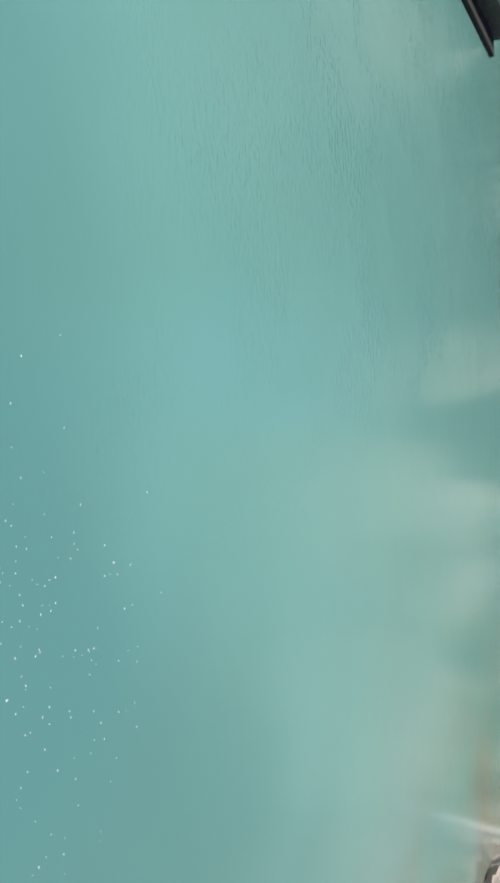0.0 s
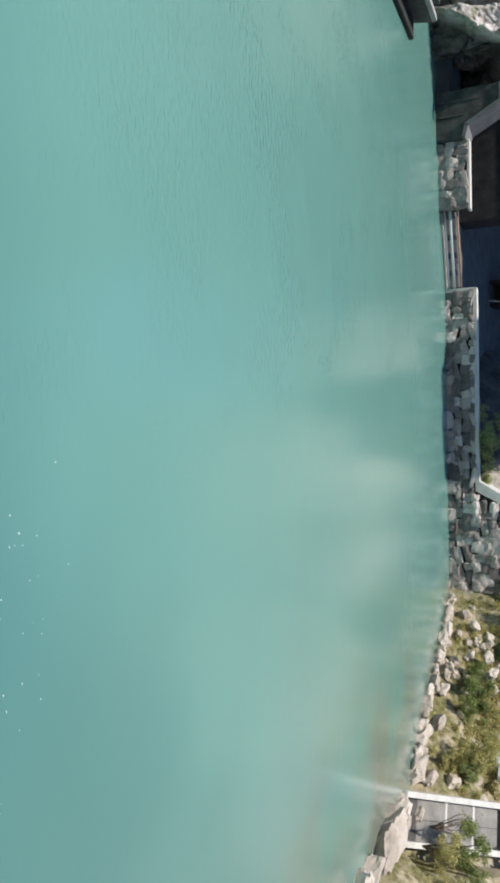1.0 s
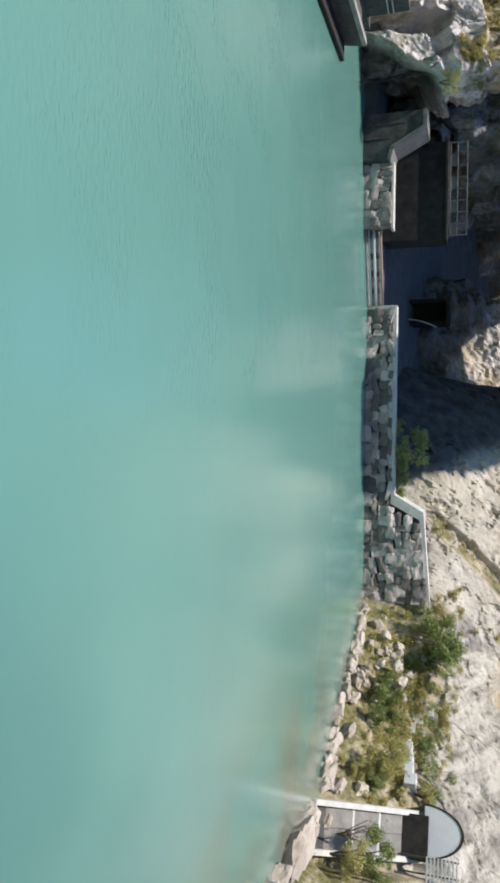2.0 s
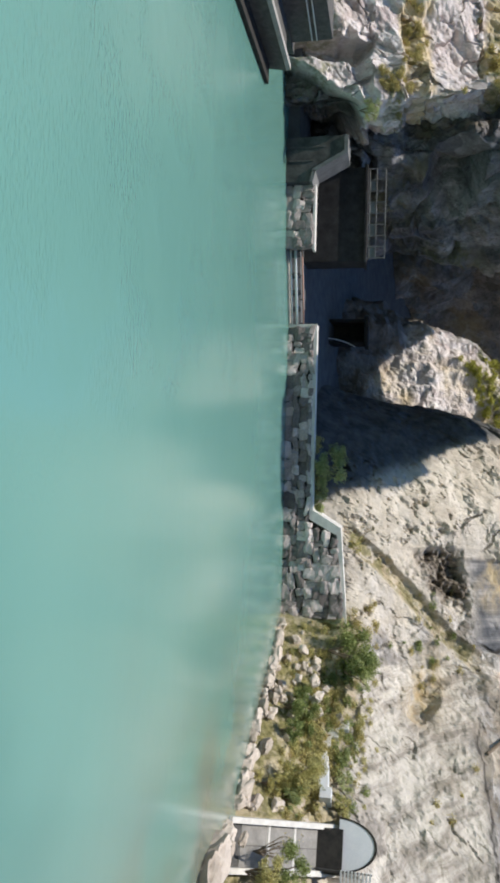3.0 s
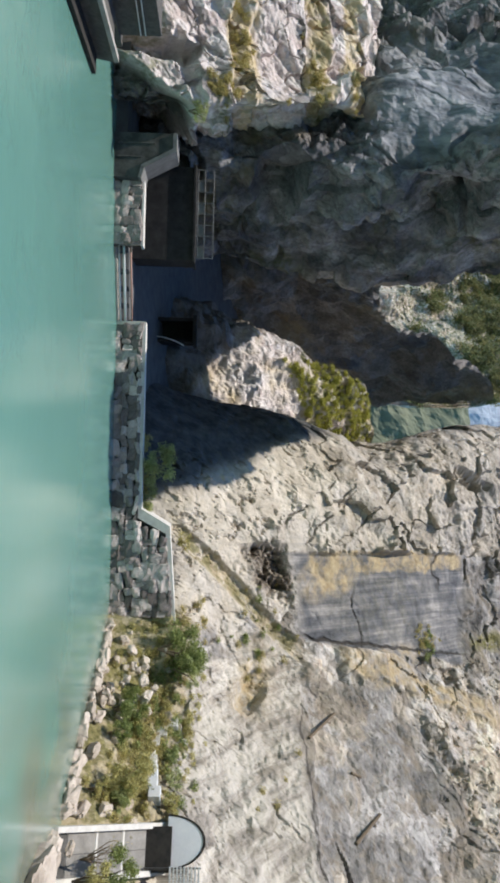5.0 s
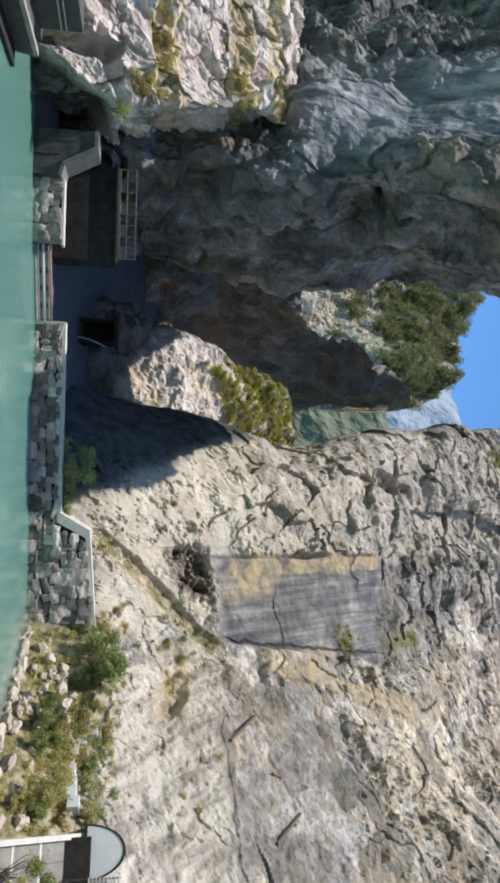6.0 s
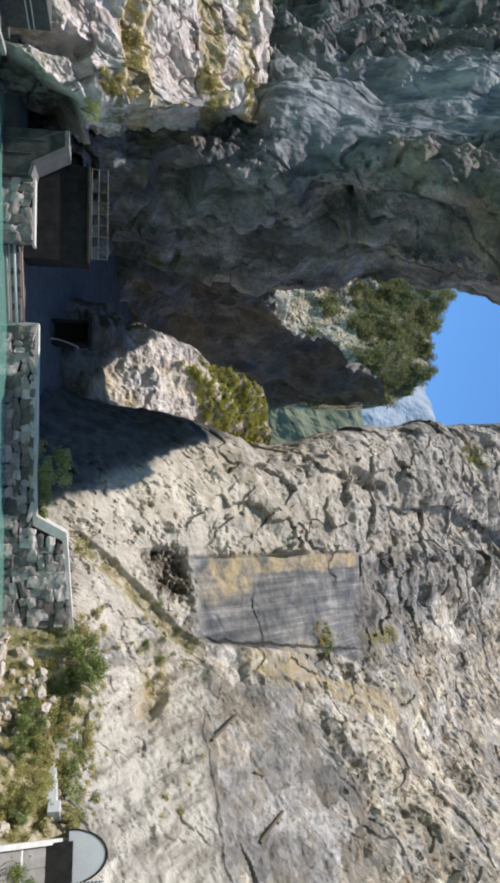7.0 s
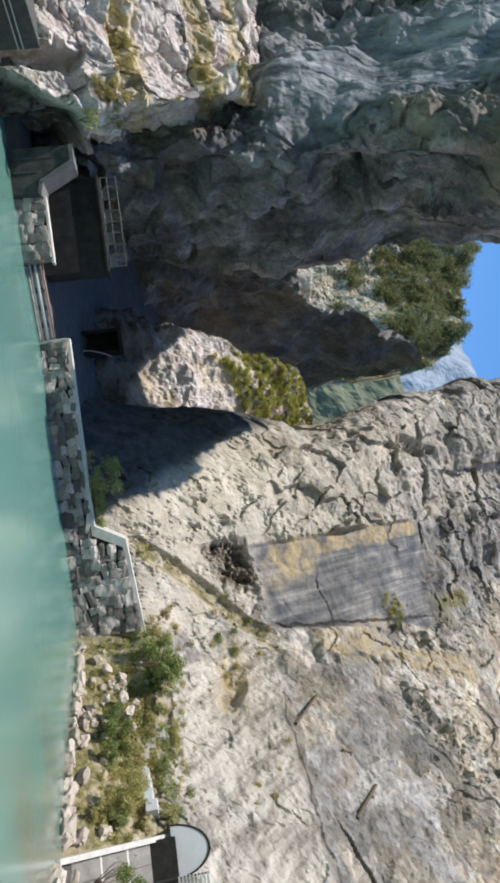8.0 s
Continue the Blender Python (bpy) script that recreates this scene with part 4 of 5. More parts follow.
def masonry(wall, x0, x1, y, z0, top, rnd, dy=0.0, size=0.5):
    """Stones set in the face of a wall from x0 to x1; top gives its height at x; dy: how far y runs back over the length."""
    z = z0
    while z < 4.6:
        h = rnd.uniform(0.6, 0.95) * size
        x = x0 + rnd.uniform(-0.1, 0.1)
        while x < x1 - 0.1:
            w = min(rnd.choice((0.55, 0.8, 1.05, 1.35)) * rnd.uniform(0.8, 1.2) * size, x1 - x)
            lim = min(top(x + 0.1), top(x + w - 0.1))
            hh = min(h * rnd.uniform(0.75, 1.45), lim - z)
            if hh > 0.14 and w > 0.12:
                ob = new("stone", rnd.choice(STONES))
                ob.parent = wall
                f = (x + w / 2 - x0) / (x1 - x0)
                ob.location = (x + w / 2, y + dy * f + rnd.uniform(-0.03, 0.05), z + hh / 2 + rnd.uniform(-0.02, 0.02))
                ob.scale = (w * 1.04, 0.40 * rnd.uniform(0.8, 1.4), hh * 1.04)
                ob.rotation_euler = (rnd.uniform(-0.12, 0.12), rnd.uniform(-0.3, 0.3), rnd.uniform(-0.08, 0.08))
            x += w
        z += h * 0.97


def prism(bm, outline, y0, y1):
    """A block with that outline in x and z, from y0 to y1."""
    a = [bm.verts.new((x, y0, z)) for x, z in outline]
    b = [bm.verts.new((x, y1, z)) for x, z in outline]
    bm.faces.new(a)
    bm.faces.new(b[::-1])
    for i in range(len(a)):
        j = (i + 1) % len(a)
        bm.faces.new((a[j], a[i], b[i], b[j]))
    bmesh.ops.recalc_face_normals(bm, faces=bm.faces[:])


def low_wall():
    wall = thing("stone_wall", 0, 0, 0, label="rough grey masonry lakeside wall with a pale coping", category="wall")
    rnd = random.Random(5)
    bm = bmesh.new()
    prism(bm, [(-7.15, -1), (10.9, -1), (11.3, 3.9), (5.75, 3.35), (4.8, 1.62), (-7.15, 1.62)], 46.06, 46.62)
    part("core", bm, WALL_MORTAR, wall)
    bm = bmesh.new()
    prism(bm, [(-7.3, 1.6), (4.85, 1.6), (4.8, 1.82), (-7.3, 1.82)], 45.9, 46.72)
    part("coping", bm, PALE_CONCRETE, wall, "pale concrete coping")
    bm = bmesh.new()
    prism(bm, [(4.86, 1.6), (5.8, 3.32), (5.35, 3.6), (4.3, 1.82)], 45.88, 47.4)
    part("coping", bm, PALE_CONCRETE, wall, "pale sloping concrete coping")
    bm = bmesh.new()
    prism(bm, [(5.72, 3.33), (11.35, 3.88), (11.35, 4.08), (5.36, 3.6)], 45.92, 46.75)
    part("coping", bm, PALE_CONCRETE, wall, "pale concrete coping")
    bm = bmesh.new()
    box(bm, -7.32, 45.9, -0.5, -7.1, 46.7, 1.6, 0.03)
    part("end_cap", bm, PALE_CONCRETE, wall, "pale mortar end of the wall")
    masonry(wall, -7.1, 11.0, 46.0, -0.12, lambda x: 1.62 if x < 4.8 else (1.62 + (x - 4.8) * 1.8 if x < 5.75 else 3.36 + (x - 5.75) * 0.1), rnd, 0.0, 0.66)


low_wall()


def short_wall():
    wall = thing("stone_wall", 0, 0, 0, label="short pale masonry wall beside a railing", category="wall")
    rnd = random.Random(8)
    bm = bmesh.new()
    box(bm, -15.4, 44.12, -1, -11.6, 44.7, 1.6)
    part("core", bm, WALL_MORTAR, wall)
    bm = bmesh.new()
    box(bm, -15.4, 44.0, 1.58, -11.5, 44.8, 1.74, 0.03)
    part("coping", bm, PALE_CONCRETE, wall, "pale concrete coping")
    masonry(wall, -15.4, -11.55, 44.06, -0.12, lambda x: 1.6, rnd, 0.0, 0.75)


short_wall()


def railing():
    rail = thing("railing", -9.4, 45.2, 0, label="low tubular steel railing across the wall's gap", category="railing")
    a, b = Vector((-2.2, -0.85, 0)), Vector((2.1, 0.75, 0))
    for z, r, mat, lab in ((0.24, 0.06, WHITE_PAINT, "white painted rail"), (0.55, 0.085, WHITE_PAINT, "white painted rail"), (0.95, 0.05, RED_RAIL, "faded red top rail")):
        bm = bmesh.new()
        bar(bm, a + Vector((0, 0, z)), b + Vector((0, 0, z)), r)
        part("rail", bm, mat, rail, lab, True)
    for f in (0.02, 0.34, 0.66, 0.98):
        bm = bmesh.new()
        p = a.lerp(b, f) + Vector((0, 0.06, 0))
        bar(bm, p + Vector((0, 0, -0.4)), p + Vector((0, 0, 0.95)), 0.035)
        part("post", bm, DARK_STEEL, rail, "", True)
    bm = bmesh.new()
    prism(bm, [(-2.3, -1), (2.2, -1), (2.2, 0.12), (-2.3, 0.12)], -0.25, 0.25)
    bmesh.ops.rotate(bm, cent=(0, 0, 0), matrix=Matrix.Rotation(0.357, 3, "Z"), verts=bm.verts)
    part("sill", bm, CONCRETE, rail, "concrete sill at the water")


railing()


def abutment():
    """Concrete pier with a sloping parapet left of the short wall."""
    pier = thing("concrete_pier", 0, 0, 0, label="grey concrete pier with a sloping parapet edge", category="pier")
    bm = bmesh.new()
    prism(bm, [(-17.9, -1), (-15.3, -1), (-15.3, 1.45), (-15.9, 1.6), (-16.9, 3.45), (-17.9, 3.45)], 43.2, 45.2)
    part("body", bm, SHADED_CONCRETE, pier)
    for o in ([(-15.3, 1.42), (-15.2, 1.6), (-15.85, 1.78), (-15.98, 1.6)], [(-15.98, 1.55), (-15.8, 1.68), (-16.85, 3.62), (-17.0, 3.42)], [(-16.98, 3.42), (-16.85, 3.64), (-17.9, 3.66), (-17.9, 3.42)]):
        bm = bmesh.new()
        prism(bm, o, 43.1, 45.3)
        part("coping", bm, DULL_CONCRETE, pier, "lighter concrete edge")
    for x in (-17.3, -16.5):
        bm = bmesh.new()
        box(bm, x - 0.04, 43.15, 0.2, x + 0.04, 43.22, 2.4 if x < -17 else 1.6)
        part("joint_strip", bm, MORTAR, pier)


abutment()


def walkway():
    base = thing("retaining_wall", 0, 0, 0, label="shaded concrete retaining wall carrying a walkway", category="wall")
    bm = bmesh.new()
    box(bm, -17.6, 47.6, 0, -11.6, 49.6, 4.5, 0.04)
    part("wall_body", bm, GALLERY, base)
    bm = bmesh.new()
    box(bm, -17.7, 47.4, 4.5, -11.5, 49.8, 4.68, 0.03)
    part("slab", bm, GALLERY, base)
    rail = thing("railing", -14.6, 47.55, 4.68, label="grey steel walkway railing with upright posts", category="railing")
    for z in (0.12, 0.55, 1.12):
        bm = bmesh.new()
        bar(bm, (-2.9, 0, z), (2.9, 0, z), 0.03)
        part("rail", bm, WORN_STEEL, rail, "", True)
    for k in range(9):
        bm = bmesh.new()
        x = -2.85 + k * 0.71
        box(bm, x - 0.025, -0.03, 0, x + 0.025, 0.03, 1.15)
        part("post", bm, WORN_STEEL, rail)
    for k in range(4):
        bm = bmesh.new()
        x = -2.14 + k * 1.42
        box(bm, x + 0.06, 0.01, 0.16, x + 0.65, 0.03, 0.5)
        part("panel", bm, WORN_STEEL, rail)
    shelter = thing("shelter", -8.9, 59.6, 0, label="small dark open concrete shelter below the cliff", category="shelter")
    # All faces black: the shelter's shade is put into its colour.
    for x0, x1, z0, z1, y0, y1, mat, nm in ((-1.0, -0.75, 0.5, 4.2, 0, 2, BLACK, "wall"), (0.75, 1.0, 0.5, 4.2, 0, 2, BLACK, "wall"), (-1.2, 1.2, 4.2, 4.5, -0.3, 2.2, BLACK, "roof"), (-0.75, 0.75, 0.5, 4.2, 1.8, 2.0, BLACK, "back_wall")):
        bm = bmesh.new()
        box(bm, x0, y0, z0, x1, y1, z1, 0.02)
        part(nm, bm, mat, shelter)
    bm = bmesh.new()
    for k in range(6):
        bar(bm, (0.55 + 0.02 * k * k, -0.12, 1.0 + 0.42 * k), (0.55 + 0.02 * (k + 1) ** 2, -0.12, 1.0 + 0.42 * (k + 1)), 0.05, 6)
    part("bent_post", bm, WHITE_PAINT, shelter, "pale bent post")


walkway()


def landing():
    """Dark landing with a steel beam and a block behind it."""
    dock = thing("landing_stage", 0, 0, 0, label="dark concrete landing with a grey edge beam", category="landing stage")
    bm = bmesh.new()
    prism(bm, [(-32, -1), (-18.6, -1), (-18.25, 0.98), (-32, 0.75)], 18, 36.0)
    part("body", bm, MORTAR, dock)
    # Black ledge added to fill in the landing's dark reflection.
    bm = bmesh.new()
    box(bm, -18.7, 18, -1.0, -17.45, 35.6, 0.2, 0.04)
    part("lower_ledge", bm, BLACK, dock, "black ledge added for the dark reflection at the water")
    bm = bmesh.new()
    prism(bm, [(-32, -1), (-20.9, -1), (-20.6, 0.93), (-32, 0.75)], 36.0, 39.0)
    part("rear_body", bm, MORTAR, dock)
    bm = bmesh.new()
    box(bm, -18.5, 18, 1.0, -18.2, 35.9, 1.22, 0.02)
    part("edge_beam", bm, CONCRETE, dock, "light grey beam")
    hut = thing("concrete_block", 0, 0, 0, label="dark weathered concrete block beside the rock", category="block")
    bm = bmesh.new()
    box(bm, -31, 20, 0.75, -20.8, 38.2, 3.05, 0.05)
    part("body", bm, MORTAR, hut)
    for z in (2.1, 2.35):
        bm = bmesh.new()
        bar(bm, (-20.72, 22, z + 0.3), (-20.72, 38, z - 0.1), 0.035)
        part("cable", bm, STEEL, hut, "thin pale cable")


landing()


# ================= chute and arched shelter =================
def chute():
    """A stepped concrete channel that climbs from the water. Local x across, y up the slope."""
    ch = thing("concrete_chute", 16.75, 31.95, -0.1, label="sloping concrete channel with pale side walls", category="chute")
    ch.rotation_euler = (0, 0, radians(-25))
    rise = 0.98

    def ramp(bm, x0, x1, y0, y1, lift, thick):
        vs = []
        for x, y, z in ((x0, y0, 0), (x1, y0, 0), (x1, y1, 0), (x0, y1, 0)):
            vs.append(bm.verts.new((x, y, y * rise + lift - thick)))
        for x, y in ((x0, y0), (x1, y0), (x1, y1), (x0, y1)):
            vs.append(bm.verts.new((x, y, y * rise + lift)))
        for f in ((0, 3, 2, 1), (4, 5, 6, 7), (0, 1, 5, 4), (1, 2, 6, 5), (2, 3, 7, 6), (3, 0, 4, 7)):
            bm.faces.new([vs[i] for i in f])

    for k in range(3):
        for j in range(2):
            bm = bmesh.new()
            ramp(bm, 0.2 + j * 0.86, 1.03 + j * 0.86, 0.15 + k * 1.08, 1.2 + k * 1.08, 0.42, 0.5)
            part("floor_slab", bm, CHUTE_FLOOR, ch)
    bm = bmesh.new()
    ramp(bm, 0.15, 1.95, -0.3, 3.45, 0.38, 0.9)
    part("bed", bm, MORTAR, ch)
    for x in (-0.05, 1.9):
        bm = bmesh.new()
        ramp(bm, x, x + 0.24, -0.5, 3.95, 0.72, 1.2)
        part("side_wall", bm, PALE_CONCRETE, ch, "pale concrete side wall")
    for k in (1, 2):
        bm = bmesh.new()
        ramp(bm, 0.2, 1.9, 0.1 + k * 1.08, 0.17 + k * 1.08, 0.47, 0.3)
        part("cross_rib", bm, PALE_CONCRETE, ch)
    # A closed black block in place of the chute's dark opening.
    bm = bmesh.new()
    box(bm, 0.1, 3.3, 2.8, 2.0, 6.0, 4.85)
    part("head_chamber", bm, BLACK, ch, "black block standing for the unlit opening")
    hut = thing("arched_shelter", 18.95, 34.9, 4.55, label="white arched front with a dark rim and sheet roof", category="shelter")
    hut.rotation_euler = (0, 0, radians(-27))
    r = 1.08
    n = 28
    arc = [(r * math.cos(math.pi * k / n), 1.55 * r * math.sin(math.pi * k / n)) for k in range(n + 1)]
    bm = bmesh.new()
    prism(bm, arc, 0.0, 0.06)
    part("front_panel", bm, WHITE, hut, "white sheet front")
    bm = bmesh.new()
    ring = []
    for k, (x, z) in enumerate(arc):
        c = 1.07
        ring.append([bm.verts.new(v) for v in ((x, -0.02, z), (x * c, -0.02, z * c), (x * c, 0.12, z * c), (x, 0.12, z))])
    for a, b in zip(ring, ring[1:]):
        for i in range(4):
            j = (i + 1) % 4
            bm.faces.new((a[i], a[j], b[j], b[i]))
    bm.faces.new(ring[0])
    bm.faces.new(ring[-1][::-1])
    bmesh.ops.recalc_face_normals(bm, faces=bm.faces[:])
    part("rim", bm, BLACK, hut, "dark rubber rim")
    bm = bmesh.new()
    rows = []
    for y in range(25):
        c = 1.0 + (0.02 if y % 2 else 0.0)
        rows.append([bm.verts.new((x * c, 0.12 + y * 0.1, z * c)) for x, z in arc])
    for a, b in zip(rows, rows[1:]):
        for i in range(n):
            bm.faces.new((a[i], a[i + 1], b[i + 1], b[i]))
    part("roof", bm, SHED, hut, "corrugated grey sheet roof")
    rack = thing("slatted_screen", 19.62, 34.0, 4.7, label="grey screen of level metal slats beside the shelter", category="screen")
    rack.rotation_euler = (0, 0, radians(-12))
    for k in range(9):
        bm = bmesh.new()
        box(bm, 0, -0.03, k * 0.165, 1.5, 0.03, k * 0.165 + 0.085, 0.01)
        part("slat", bm, STEEL, rack)
    for x in (0.05, 0.75, 1.42):
        bm = bmesh.new()
        box(bm, x, 0.031, -1.2, x + 0.06, 0.09, 1.45)
        part("post", bm, DARK_STEEL, rack)


chute()


# ================= boulders on the bank =================
def bank_boulders():
    rnd = random.Random(21)
    f = 0.0
    while f < 1:
        x, y = hill_foot(f)[0]
        if not 0.54 < f < 0.635:
            for row in range(2):
                s = rnd.uniform(0.4, 0.85) * (1 + 0.9 * max(0, f - 0.35)) * (1.0 if row == 0 else 0.75)
                if row and rnd.random() < 0.65:
                    continue
                b = new("boulder", rnd.choice(BOULDERS))
                b.location = (x + row * 0.62 + rnd.uniform(-0.15, 0.15), y + row * 0.25 + rnd.uniform(-0.3, 0.3), 0.12 + row * 0.55 + rnd.uniform(-0.08, 0.1))
                b.scale = (s * rnd.uniform(0.6, 0.8), s * rnd.uniform(1.1, 1.7), s * rnd.uniform(0.7, 1.0))
                b.rotation_euler = (rnd.uniform(-0.3, 0.3), rnd.uniform(-0.4, 0.4), 0.4 + rnd.uniform(-0.4, 0.4))
                tagged(b, "pale buff boulder of the lakeside bank", "boulder", "bank boulders")
        f += 0.72 * (1 + 0.9 * max(0, f - 0.35)) / 29.0
    for x, y, z, s in ((13.2, 42.4, 2.2, 0.4), (13.7, 42.0, 2.6, 0.55), (14.3, 41.2, 2.8, 0.6), (13.3, 41.2, 1.7, 0.4), (12.4, 43.6, 1.7, 0.45), (14.9, 40.6, 3.0, 0.4), (12.0, 44.3, 1.2, 0.5)):
        b = new("boulder", rnd.choice(BOULDERS))
        b.location = (x, y, z)
        b.scale = (s, s * rnd.uniform(0.8, 1.2), s * 0.8)
        b.rotation_euler = [rnd.uniform(-0.7, 0.7) for _ in range(3)]
        tagged(b, "pale sunlit boulder among the bank's dry grass", "boulder", "bank boulders")

    # loose stones strewn over the bank
    hill = bpy.data.objects["hillside"]
    for _ in range(44):
        f = rnd.choice((rnd.gauss(0.12, 0.05), rnd.gauss(0.2, 0.04), rnd.uniform(0.04, 0.5)))
        x, y = hill_foot(f)[0]
        off = abs(rnd.gauss(0.9, 1.0)) + 0.3
        hit, place, nor, _i = hill.ray_cast(Vector((x + off, y + off * 0.45, 30)), Vector((0, 0, -1)))
        if hit and place.z < 4.5:
            s = rnd.uniform(0.22, 0.6)
            b = new("boulder", rnd.choice(BOULDERS))
            b.location = (place.x, place.y, place.z + s * 0.2)
            b.scale = (s, s * rnd.uniform(0.8, 1.4), s * rnd.uniform(0.6, 0.9))
            b.rotation_euler = [rnd.uniform(-0.7, 0.7) for _ in range(3)]
            tagged(b, "small pale stone half sunk in the bank", "boulder", "bank boulders")


bank_boulders()


# ================= plants =================
def leaf_cloud(name, mat, centres, count, size, seed):
    """Many small leaves round the centres (x, y, z, radius, squash)."""
    r = np.random.RandomState(seed)
    c = np.array(centres, float)
    w = c[:, 3] ** 2
    k = r.choice(len(c), count, p=w / w.sum())
    d = r.normal(size=(count, 3))
    d /= np.linalg.norm(d, axis=1)[:, None]
    rad = r.uniform(0.05, 1.0, count) ** 0.6
    lump = 1 + 0.35 * value_noise(d * 2.3 + k[:, None] * 7.1, seed)
    at = c[k, :3] + d * (rad * lump * c[k, 3])[:, None] * np.stack([np.ones(count), np.ones(count), c[k, 4]], 1)
    u = r.normal(size=(count, 3))
    u /= np.linalg.norm(u, axis=1)[:, None]
    v = np.cross(u, r.normal(size=(count, 3)))
    v /= np.linalg.norm(v, axis=1)[:, None]
    n = np.cross(u, v)
    s = (size * r.uniform(0.6, 1.3, count))[:, None]
    quad = np.stack([at - u * s, at + v * s * 0.45 + n * s * 0.15, at + u * s, at - v * s * 0.45 + n * s * 0.15], 1).reshape(-1, 3)
    me = bpy.data.meshes.new(name)
    me.vertices.add(len(quad))
    me.vertices.foreach_set("co", quad.ravel().astype(np.float32))
    me.loops.add(len(quad))
    me.loops.foreach_set("vertex_index", np.arange(len(quad), dtype=np.int32))
    me.polygons.add(count)
    me.polygons.foreach_set("loop_start", (np.arange(count) * 4).astype(np.int32))
    me.update(calc_edges=True)
    me.materials.append(mat)
    return me


def shrub(x, y, z, r, mat, label, seed, count=1500, size=0.09, tall=1.0, name="shrub"):
    rnd = random.Random(seed)
    s = thing(name, x, y, z, label=label, category="bush")
    lobes = [(rnd.uniform(-0.85, 0.85) * r, rnd.uniform(-0.7, 0.7) * r, r * tall * rnd.uniform(0.25, 1.45), r * rnd.uniform(0.18, 0.46), rnd.uniform(0.7, 1.1)) for _ in range(17)]
    for lx, ly, lz, lr, _ in lobes[:6]:
        bm = bmesh.new()
        mid = Vector((lx * 0.4, ly * 0.4, lz * 0.5))
        bar(bm, (0, 0, -0.3), mid, 0.03 * r + 0.01, 5)
        bar(bm, mid, (lx, ly, lz + lr * 0.3), 0.015 * r + 0.006, 5)
        part("stem", bm, TWIG, s)
    ob = new("foliage", leaf_cloud("foliage", mat, lobes, count, size, seed))
    ob.parent = s
    return s


shrub(1.6, 47.0, 1.7, 1.3, BRIGHT_LEAF, "light green leafy shrub behind the wall's coping", 1, 3600, 0.075, 1.0)
shrub(0.2, 47.1, 1.3, 0.6, DRY_LEAF, "low yellowish shrub behind the wall", 2, 1260, 0.054)
shrub(2.2, 47.2, 1.2, 0.6, DRY_LEAF, "low yellowish weeds behind the wall", 3, 1470, 0.048)
shrub(3.4, 47.1, 1.3, 0.5, DRY_LEAF, "low yellowish weeds behind the wall", 4, 1260, 0.048)
shrub(4.3, 47.3, 1.4, 0.5, BRIGHT_LEAF, "low green weeds behind the wall", 5, 1050, 0.048)
shrub(12.6, 44.6, 3.4, 1.95, LEAF, "dense dark green bush at the end of the wall", 6, 13000, 0.07, 0.8)
shrub(13.6, 43.9, 4.4, 0.9, BRIGHT_LEAF, "loose light green bush on the rocky bank", 7, 2730, 0.054)
shrub(14.7, 40.2, 1.3, 1.15, LEAF, "dark olive green bush on the bank", 8, 7500, 0.05)
shrub(15.4, 40.4, 2.0, 0.7, DRY_LEAF, "yellow-green bush on the bank", 9, 2730, 0.054)
shrub(15.3, 38.6, 1.3, 0.7, LEAF, "small olive green bush on the bank", 10, 2100, 0.054)
shrub(16.9, 36.2, 1.6, 1.2, DRY_LEAF, "yellow autumn bush beside the concrete chute", 11, 9000, 0.05)
shrub(17.3, 35.2, 1.7, 0.7, BRIGHT_LEAF, "light green bush beside the concrete chute", 12, 2940, 0.051)
shrub(16.5, 35.0, 1.0, 0.5, DRY_LEAF, "low dry yellowish bush by the boulders", 13, 1680, 0.048)
shrub(17.2, 40.3, 4.0, 0.55, BRIGHT_LEAF, "low green shrub on the upper bank", 14, 1470, 0.048)
shrub(17.9, 38.6, 4.1, 0.6, BRIGHT_LEAF, "low green shrub on the upper bank", 15, 1470, 0.048)
shrub(18.3, 36.9, 4.2, 0.5, DRY_LEAF, "low yellowish shrub above the chute", 16, 1260, 0.048)
shrub(18.6, 31.4, 1.9, 1.0, LEAF, "dark green bush beside the concrete chute", 17, 4620, 0.051)
shrub(17.9, 30.0, 1.3, 0.8, DRY_LEAF, "brownish bush on the near bank", 18, 3150, 0.048)
shrub(18.9, 29.2, 2.2, 1.0, LEAF, "green bush on the near bank", 19, 3780, 0.048)
shrub(2.9, 47.0, 1.5, 0.75, BRIGHT_LEAF, "light green weeds leaning on the wall's coping", 23, 2400, 0.05)
shrub(4.0, 47.1, 1.6, 0.6, BRIGHT_LEAF, "light green weeds leaning on the wall's coping", 24, 2000, 0.05)
shrub(6.6, 48.0, 3.9, 0.6, DRY_LEAF, "yellowish weeds above the wall's step", 20, 1470, 0.048)
shrub(-18.7, 41.9, 4.6, 0.6, BRIGHT_LEAF, "small green shrub on the rock foot", 22, 1470, 0.048)


def bare_twigs():
    t = thing("bare_shrub", 17.7, 31.2, 1.1, label="leafless brown shrub over the concrete chute", category="bush")
    rnd = random.Random(4)
    for k in range(9):
        bm = bmesh.new()
        a = rnd.uniform(-1.3, 1.3)
        p, d = Vector((0, 0, 0)), Vector((math.sin(a) * 0.5, rnd.uniform(-0.2, 0.4), 0.8))
        r = 0.03
        for _ in range(4):
            q = p + d * rnd.uniform(0.3, 0.5)
            bar(bm, p, q, r, 5)
            side = Vector((rnd.uniform(-0.4, 0.4), rnd.uniform(-0.2, 0.2), 0.35))
            bar(bm, q, q + side * 0.7, r * 0.5, 4)
            p, r = q, r * 0.75
            d = d + Vector((rnd.uniform(-0.3, 0.3), rnd.uniform(-0.2, 0.2), rnd.uniform(-0.1, 0.1)))
        part("branch", bm, TWIG, t)


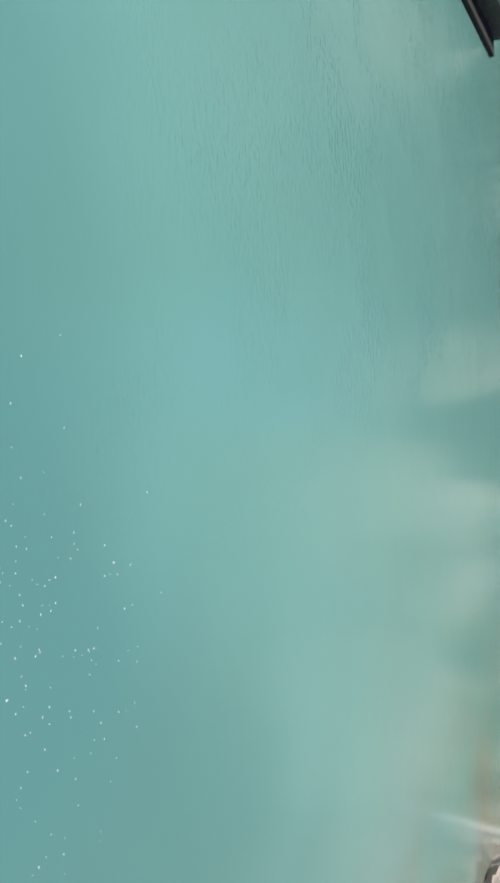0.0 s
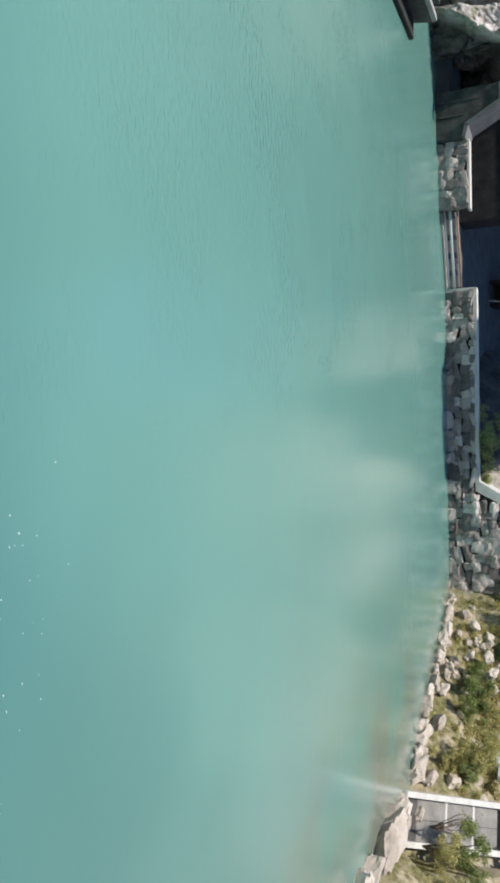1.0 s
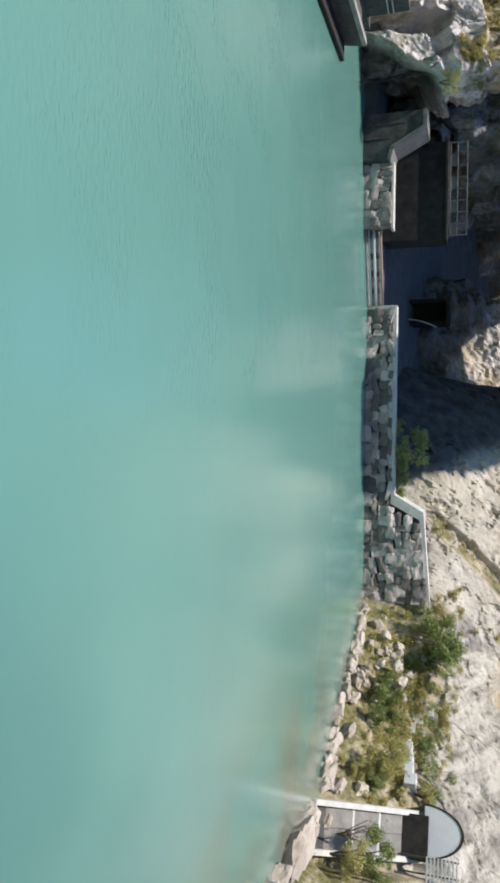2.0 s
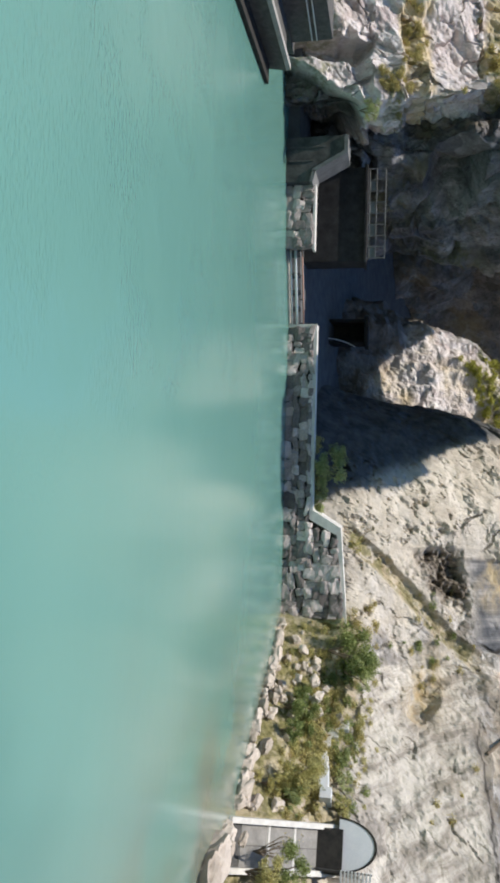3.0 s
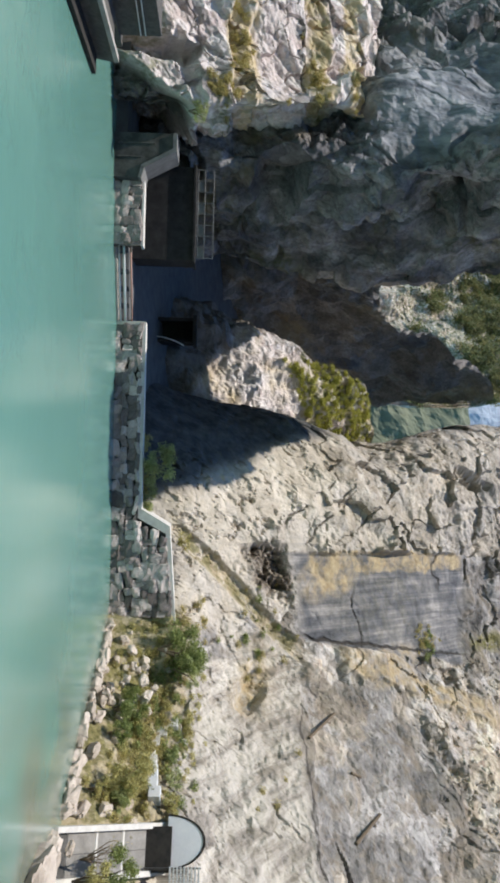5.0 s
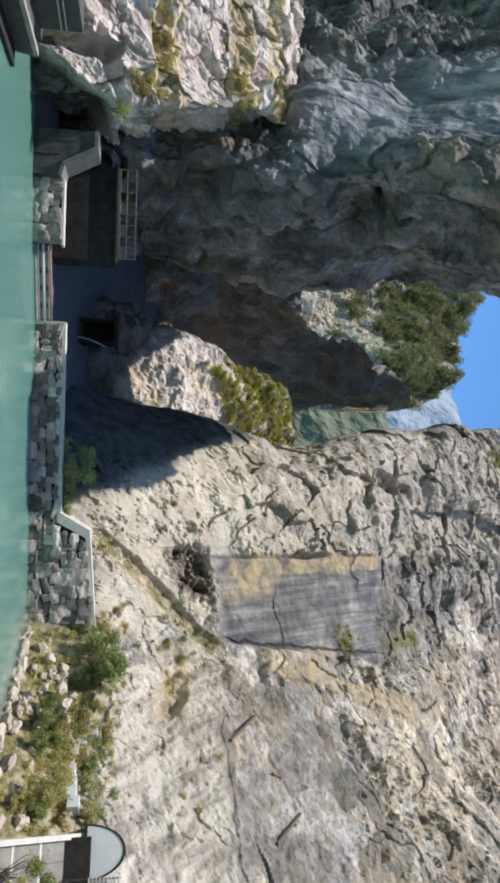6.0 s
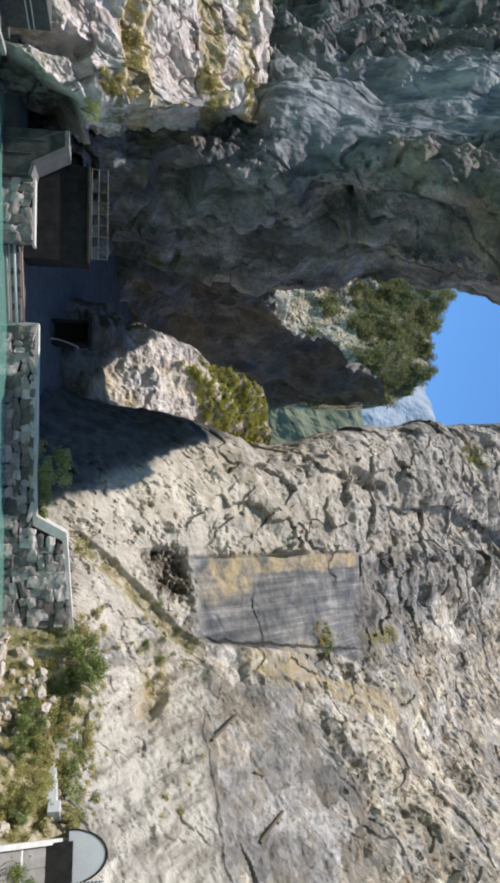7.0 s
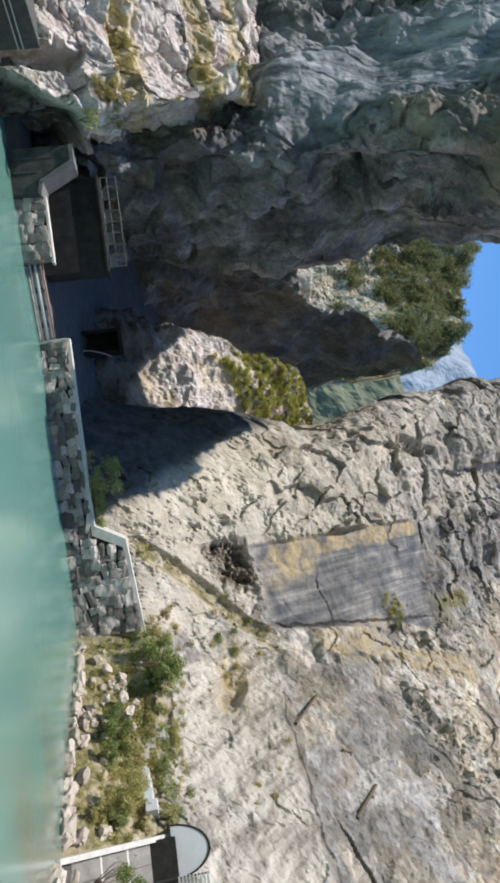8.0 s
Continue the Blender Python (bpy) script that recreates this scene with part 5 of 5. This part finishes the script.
bare_twigs()


def drain():
    """A strip of concrete blocks that follows the bank."""
    d = thing("drain_channel", 17.2, 39.4, 4.0, label="pale concrete drain strip along the bank", category="drain")
    hill = bpy.data.objects["hillside"]
    a, b = Vector((15.9, 42.2, 0)), Vector((18.2, 37.0, 0))
    turn = math.atan2(b.y - a.y, b.x - a.x)
    for k in range(8):
        at = a.lerp(b, (k + 0.5) / 8)
        hit, place, nor, _i = hill.ray_cast(Vector((at.x, at.y, 30)), Vector((0, 0, -1)))
        if hit:
            bm = bmesh.new()
            wide = 0.14 + 0.05 * k
            box(bm, -0.34, -wide, -0.45, 0.34, wide, 0.16, 0.03)
            bmesh.ops.rotate(bm, cent=(0, 0, 0), matrix=Matrix.Rotation(turn, 3, "Z"), verts=bm.verts)
            bmesh.ops.translate(bm, vec=place - d.location, verts=bm.verts)
            part("channel_block", bm, WHITE if k > 4 else PALE_CONCRETE, d)


drain()


LOGS = ((19.4, 12.9, 19.0, 15.1), (24.9, 15.6, 24.4, 17.7), (22.1, 15.9, 22.5, 16.6))


def logs():
    """Weathered logs lying on the slope, each from one x, z to another."""
    hill = bpy.data.objects["hillside"]
    for x0, z0, x1, z1 in LOGS:
        ends = []
        for x, z in ((x0, z0), (x1, z1)):
            hit, place, nor, _i = hill.ray_cast(Vector((x, 5, z)), Vector((0, 1, 0)))
            ends.append(place + nor * 0.08)
        bm = bmesh.new()
        mid = (ends[0] + ends[1]) / 2
        bar(bm, ends[0] - mid, ends[1] - mid, 0.11, 7)
        bar(bm, (ends[1] - mid) * 0.35, (ends[1] - mid) * 0.5 + Vector((0.25, -0.15, 0.1)), 0.04, 5)
        for v in bm.verts:
            v.co += noise.noise_vector(v.co * 3.0 + mid) * 0.05
        o = part("log", bm, TWIG)
        o.location = mid
        tagged(o, "weathered brown log lying on the rock slope", "log", "logs on the slope")


logs()


def far_wood():
    """Woods on the far mountain side."""
    r = np.random.RandomState(9)
    cs = []
    hill = bpy.data.objects["far_mountain"]
    for _ in range(1300):
        x, z = r.uniform(-85, 12), r.uniform(66, 172)
        hit, place, nor, _i = hill.ray_cast(Vector((x, 120, z)), Vector((0, 1, 0)))
        if hit:
            grow = noise.noise(Vector((x / 14, z / 14, 3))) + (z - 105) / 60
            if grow > 0.0:
                s = r.uniform(1.6, 3.4)
                cs.append((place.x, place.y - s * 0.4, place.z + s * 0.4, s, 1.25))
    me = leaf_cloud("far_wood", FOREST_LEAF, cs, 60000, 0.55, 31)
    tagged(new("far_wood", me), "dense green woods on the far mountain side", "forest", kind="stuff")


far_wood()


def top_grass():
    """Shaggy grass on the outcrop's top."""
    r = np.random.RandomState(19)
    rock = bpy.data.objects["rock_outcrop"]
    cs = []
    for _ in range(500):
        x = r.uniform(-8, 0.5)
        z = r.uniform(11, 22)
        hit, place, nor, _i = rock.ray_cast(Vector((x, 55, z)), Vector((0, 1, 0)))
        if hit and place.z > 13.2 + 0.5 * (x + 6) and r.rand() < 0.8:
            cs.append((place.x, place.y - 0.1, place.z + 0.1, r.uniform(0.2, 0.45), 0.8))
    me = leaf_cloud("outcrop_grass", MEADOW, cs, 34000, 0.075, 33)
    tagged(new("outcrop_grass", me), "yellow-green shaggy grass on the rock outcrop", "grass", kind="stuff")


top_grass()


def scrub(name, host, label, spots, count, size, seed, mat):
    """Low scrub rooted on a rock face, round the given x, z, reach and number."""
    r = np.random.RandomState(seed)
    rock = bpy.data.objects[host]
    cs = []
    for x0, z0, rx, rz, num in spots:
        for _ in range(num):
            x, z = r.normal(x0, rx), r.normal(z0, rz)
            hit, place, nor, _i = rock.ray_cast(Vector((x, 5, z)), Vector((0, 1, 0)))
            if hit:
                cs.append((place.x, place.y - 0.08, place.z + 0.05, r.uniform(0.12, 0.4), 0.8))
    tagged(new(name, leaf_cloud(name, mat, cs, count, size, seed)), label, "scrub", kind="stuff")


scrub("hill_scrub", "hillside", "dry grass tufts scattered on the rocky hillside",
      ((15.5, 3.0, 1.3, 0.7, 70), (17.0, 3.0, 1.0, 0.8, 60), (13.6, 9.8, 1.6, 1.2, 12), (17.0, 25.0, 0.6, 0.8, 22), (20.5, 10.5, 0.7, 1.6, 5), (1.0, 56.0, 1.2, 1.5, 40), (12, 5.4, 1.0, 0.5, 16)), 26000, 0.055, 41, GRASS)
scrub("hill_green", "hillside", "green scrub scattered on the rocky hillside",
      ((14.8, 3.2, 1.3, 0.8, 40), (17.2, 4.4, 1.0, 0.5, 40), (17.4, 25.0, 0.5, 0.7, 14), (1.2, 56.5, 1.0, 1.3, 26), (13.2, 8.8, 1.0, 0.8, 12)), 16000, 0.06, 43, LEAF)
scrub("bank_weeds", "hillside", "yellow-green weeds covering the lakeside bank",
      ((13.2, 1.8, 1.0, 0.6, 18), (14.6, 2.4, 1.0, 0.8, 34), (16.2, 3.0, 0.9, 1.0, 50), (17.4, 3.6, 0.6, 0.8, 30), (16.9, 5.0, 1.2, 0.4, 30)), 26000, 0.05, 45, DRY_LEAF)
scrub("buttress_grass", "rock_buttress", "ochre grass on the ledges of the buttress",
      ((-23.5, 7.2, 1.6, 0.35, 30), (-20.4, 6.0, 0.5, 0.5, 22), (-22, 12.2, 2.0, 0.4, 34), (-19, 11.0, 0.7, 0.7, 24), (-21.5, 14.6, 1.5, 0.3, 20)), 16000, 0.055, 47, GRASS)


# ================= flecks on the water =================
# Small white solids in place of sun glints on the ripples.
def flecks():
    r = np.random.RandomState(3)
    vs, fs = [], []
    for k in range(130):
        x = r.normal(2.3, 1.3)
        y = 5.6 + abs(r.normal(0, 1.2))
        s = r.uniform(0.004, 0.011)
        a = r.uniform(0, 3.1)
        n0 = len(vs)
        for i in range(5):
            b = a + i * 1.2566
            vs.append((x + s * math.cos(b) * 1.7, y + s * math.sin(b), 0.004))
        vs.append((x, y, 0.004 + s * 0.5))
        for i in range(5):
            fs.append((n0 + i, n0 + (i + 1) % 5, n0 + 5))
    tagged(new("foam_flecks", mesh_from("foam_flecks", vs, fs, GLINT_WHITE)), "tiny white specks standing for sun glints on the water", "foam", kind="stuff")


flecks()
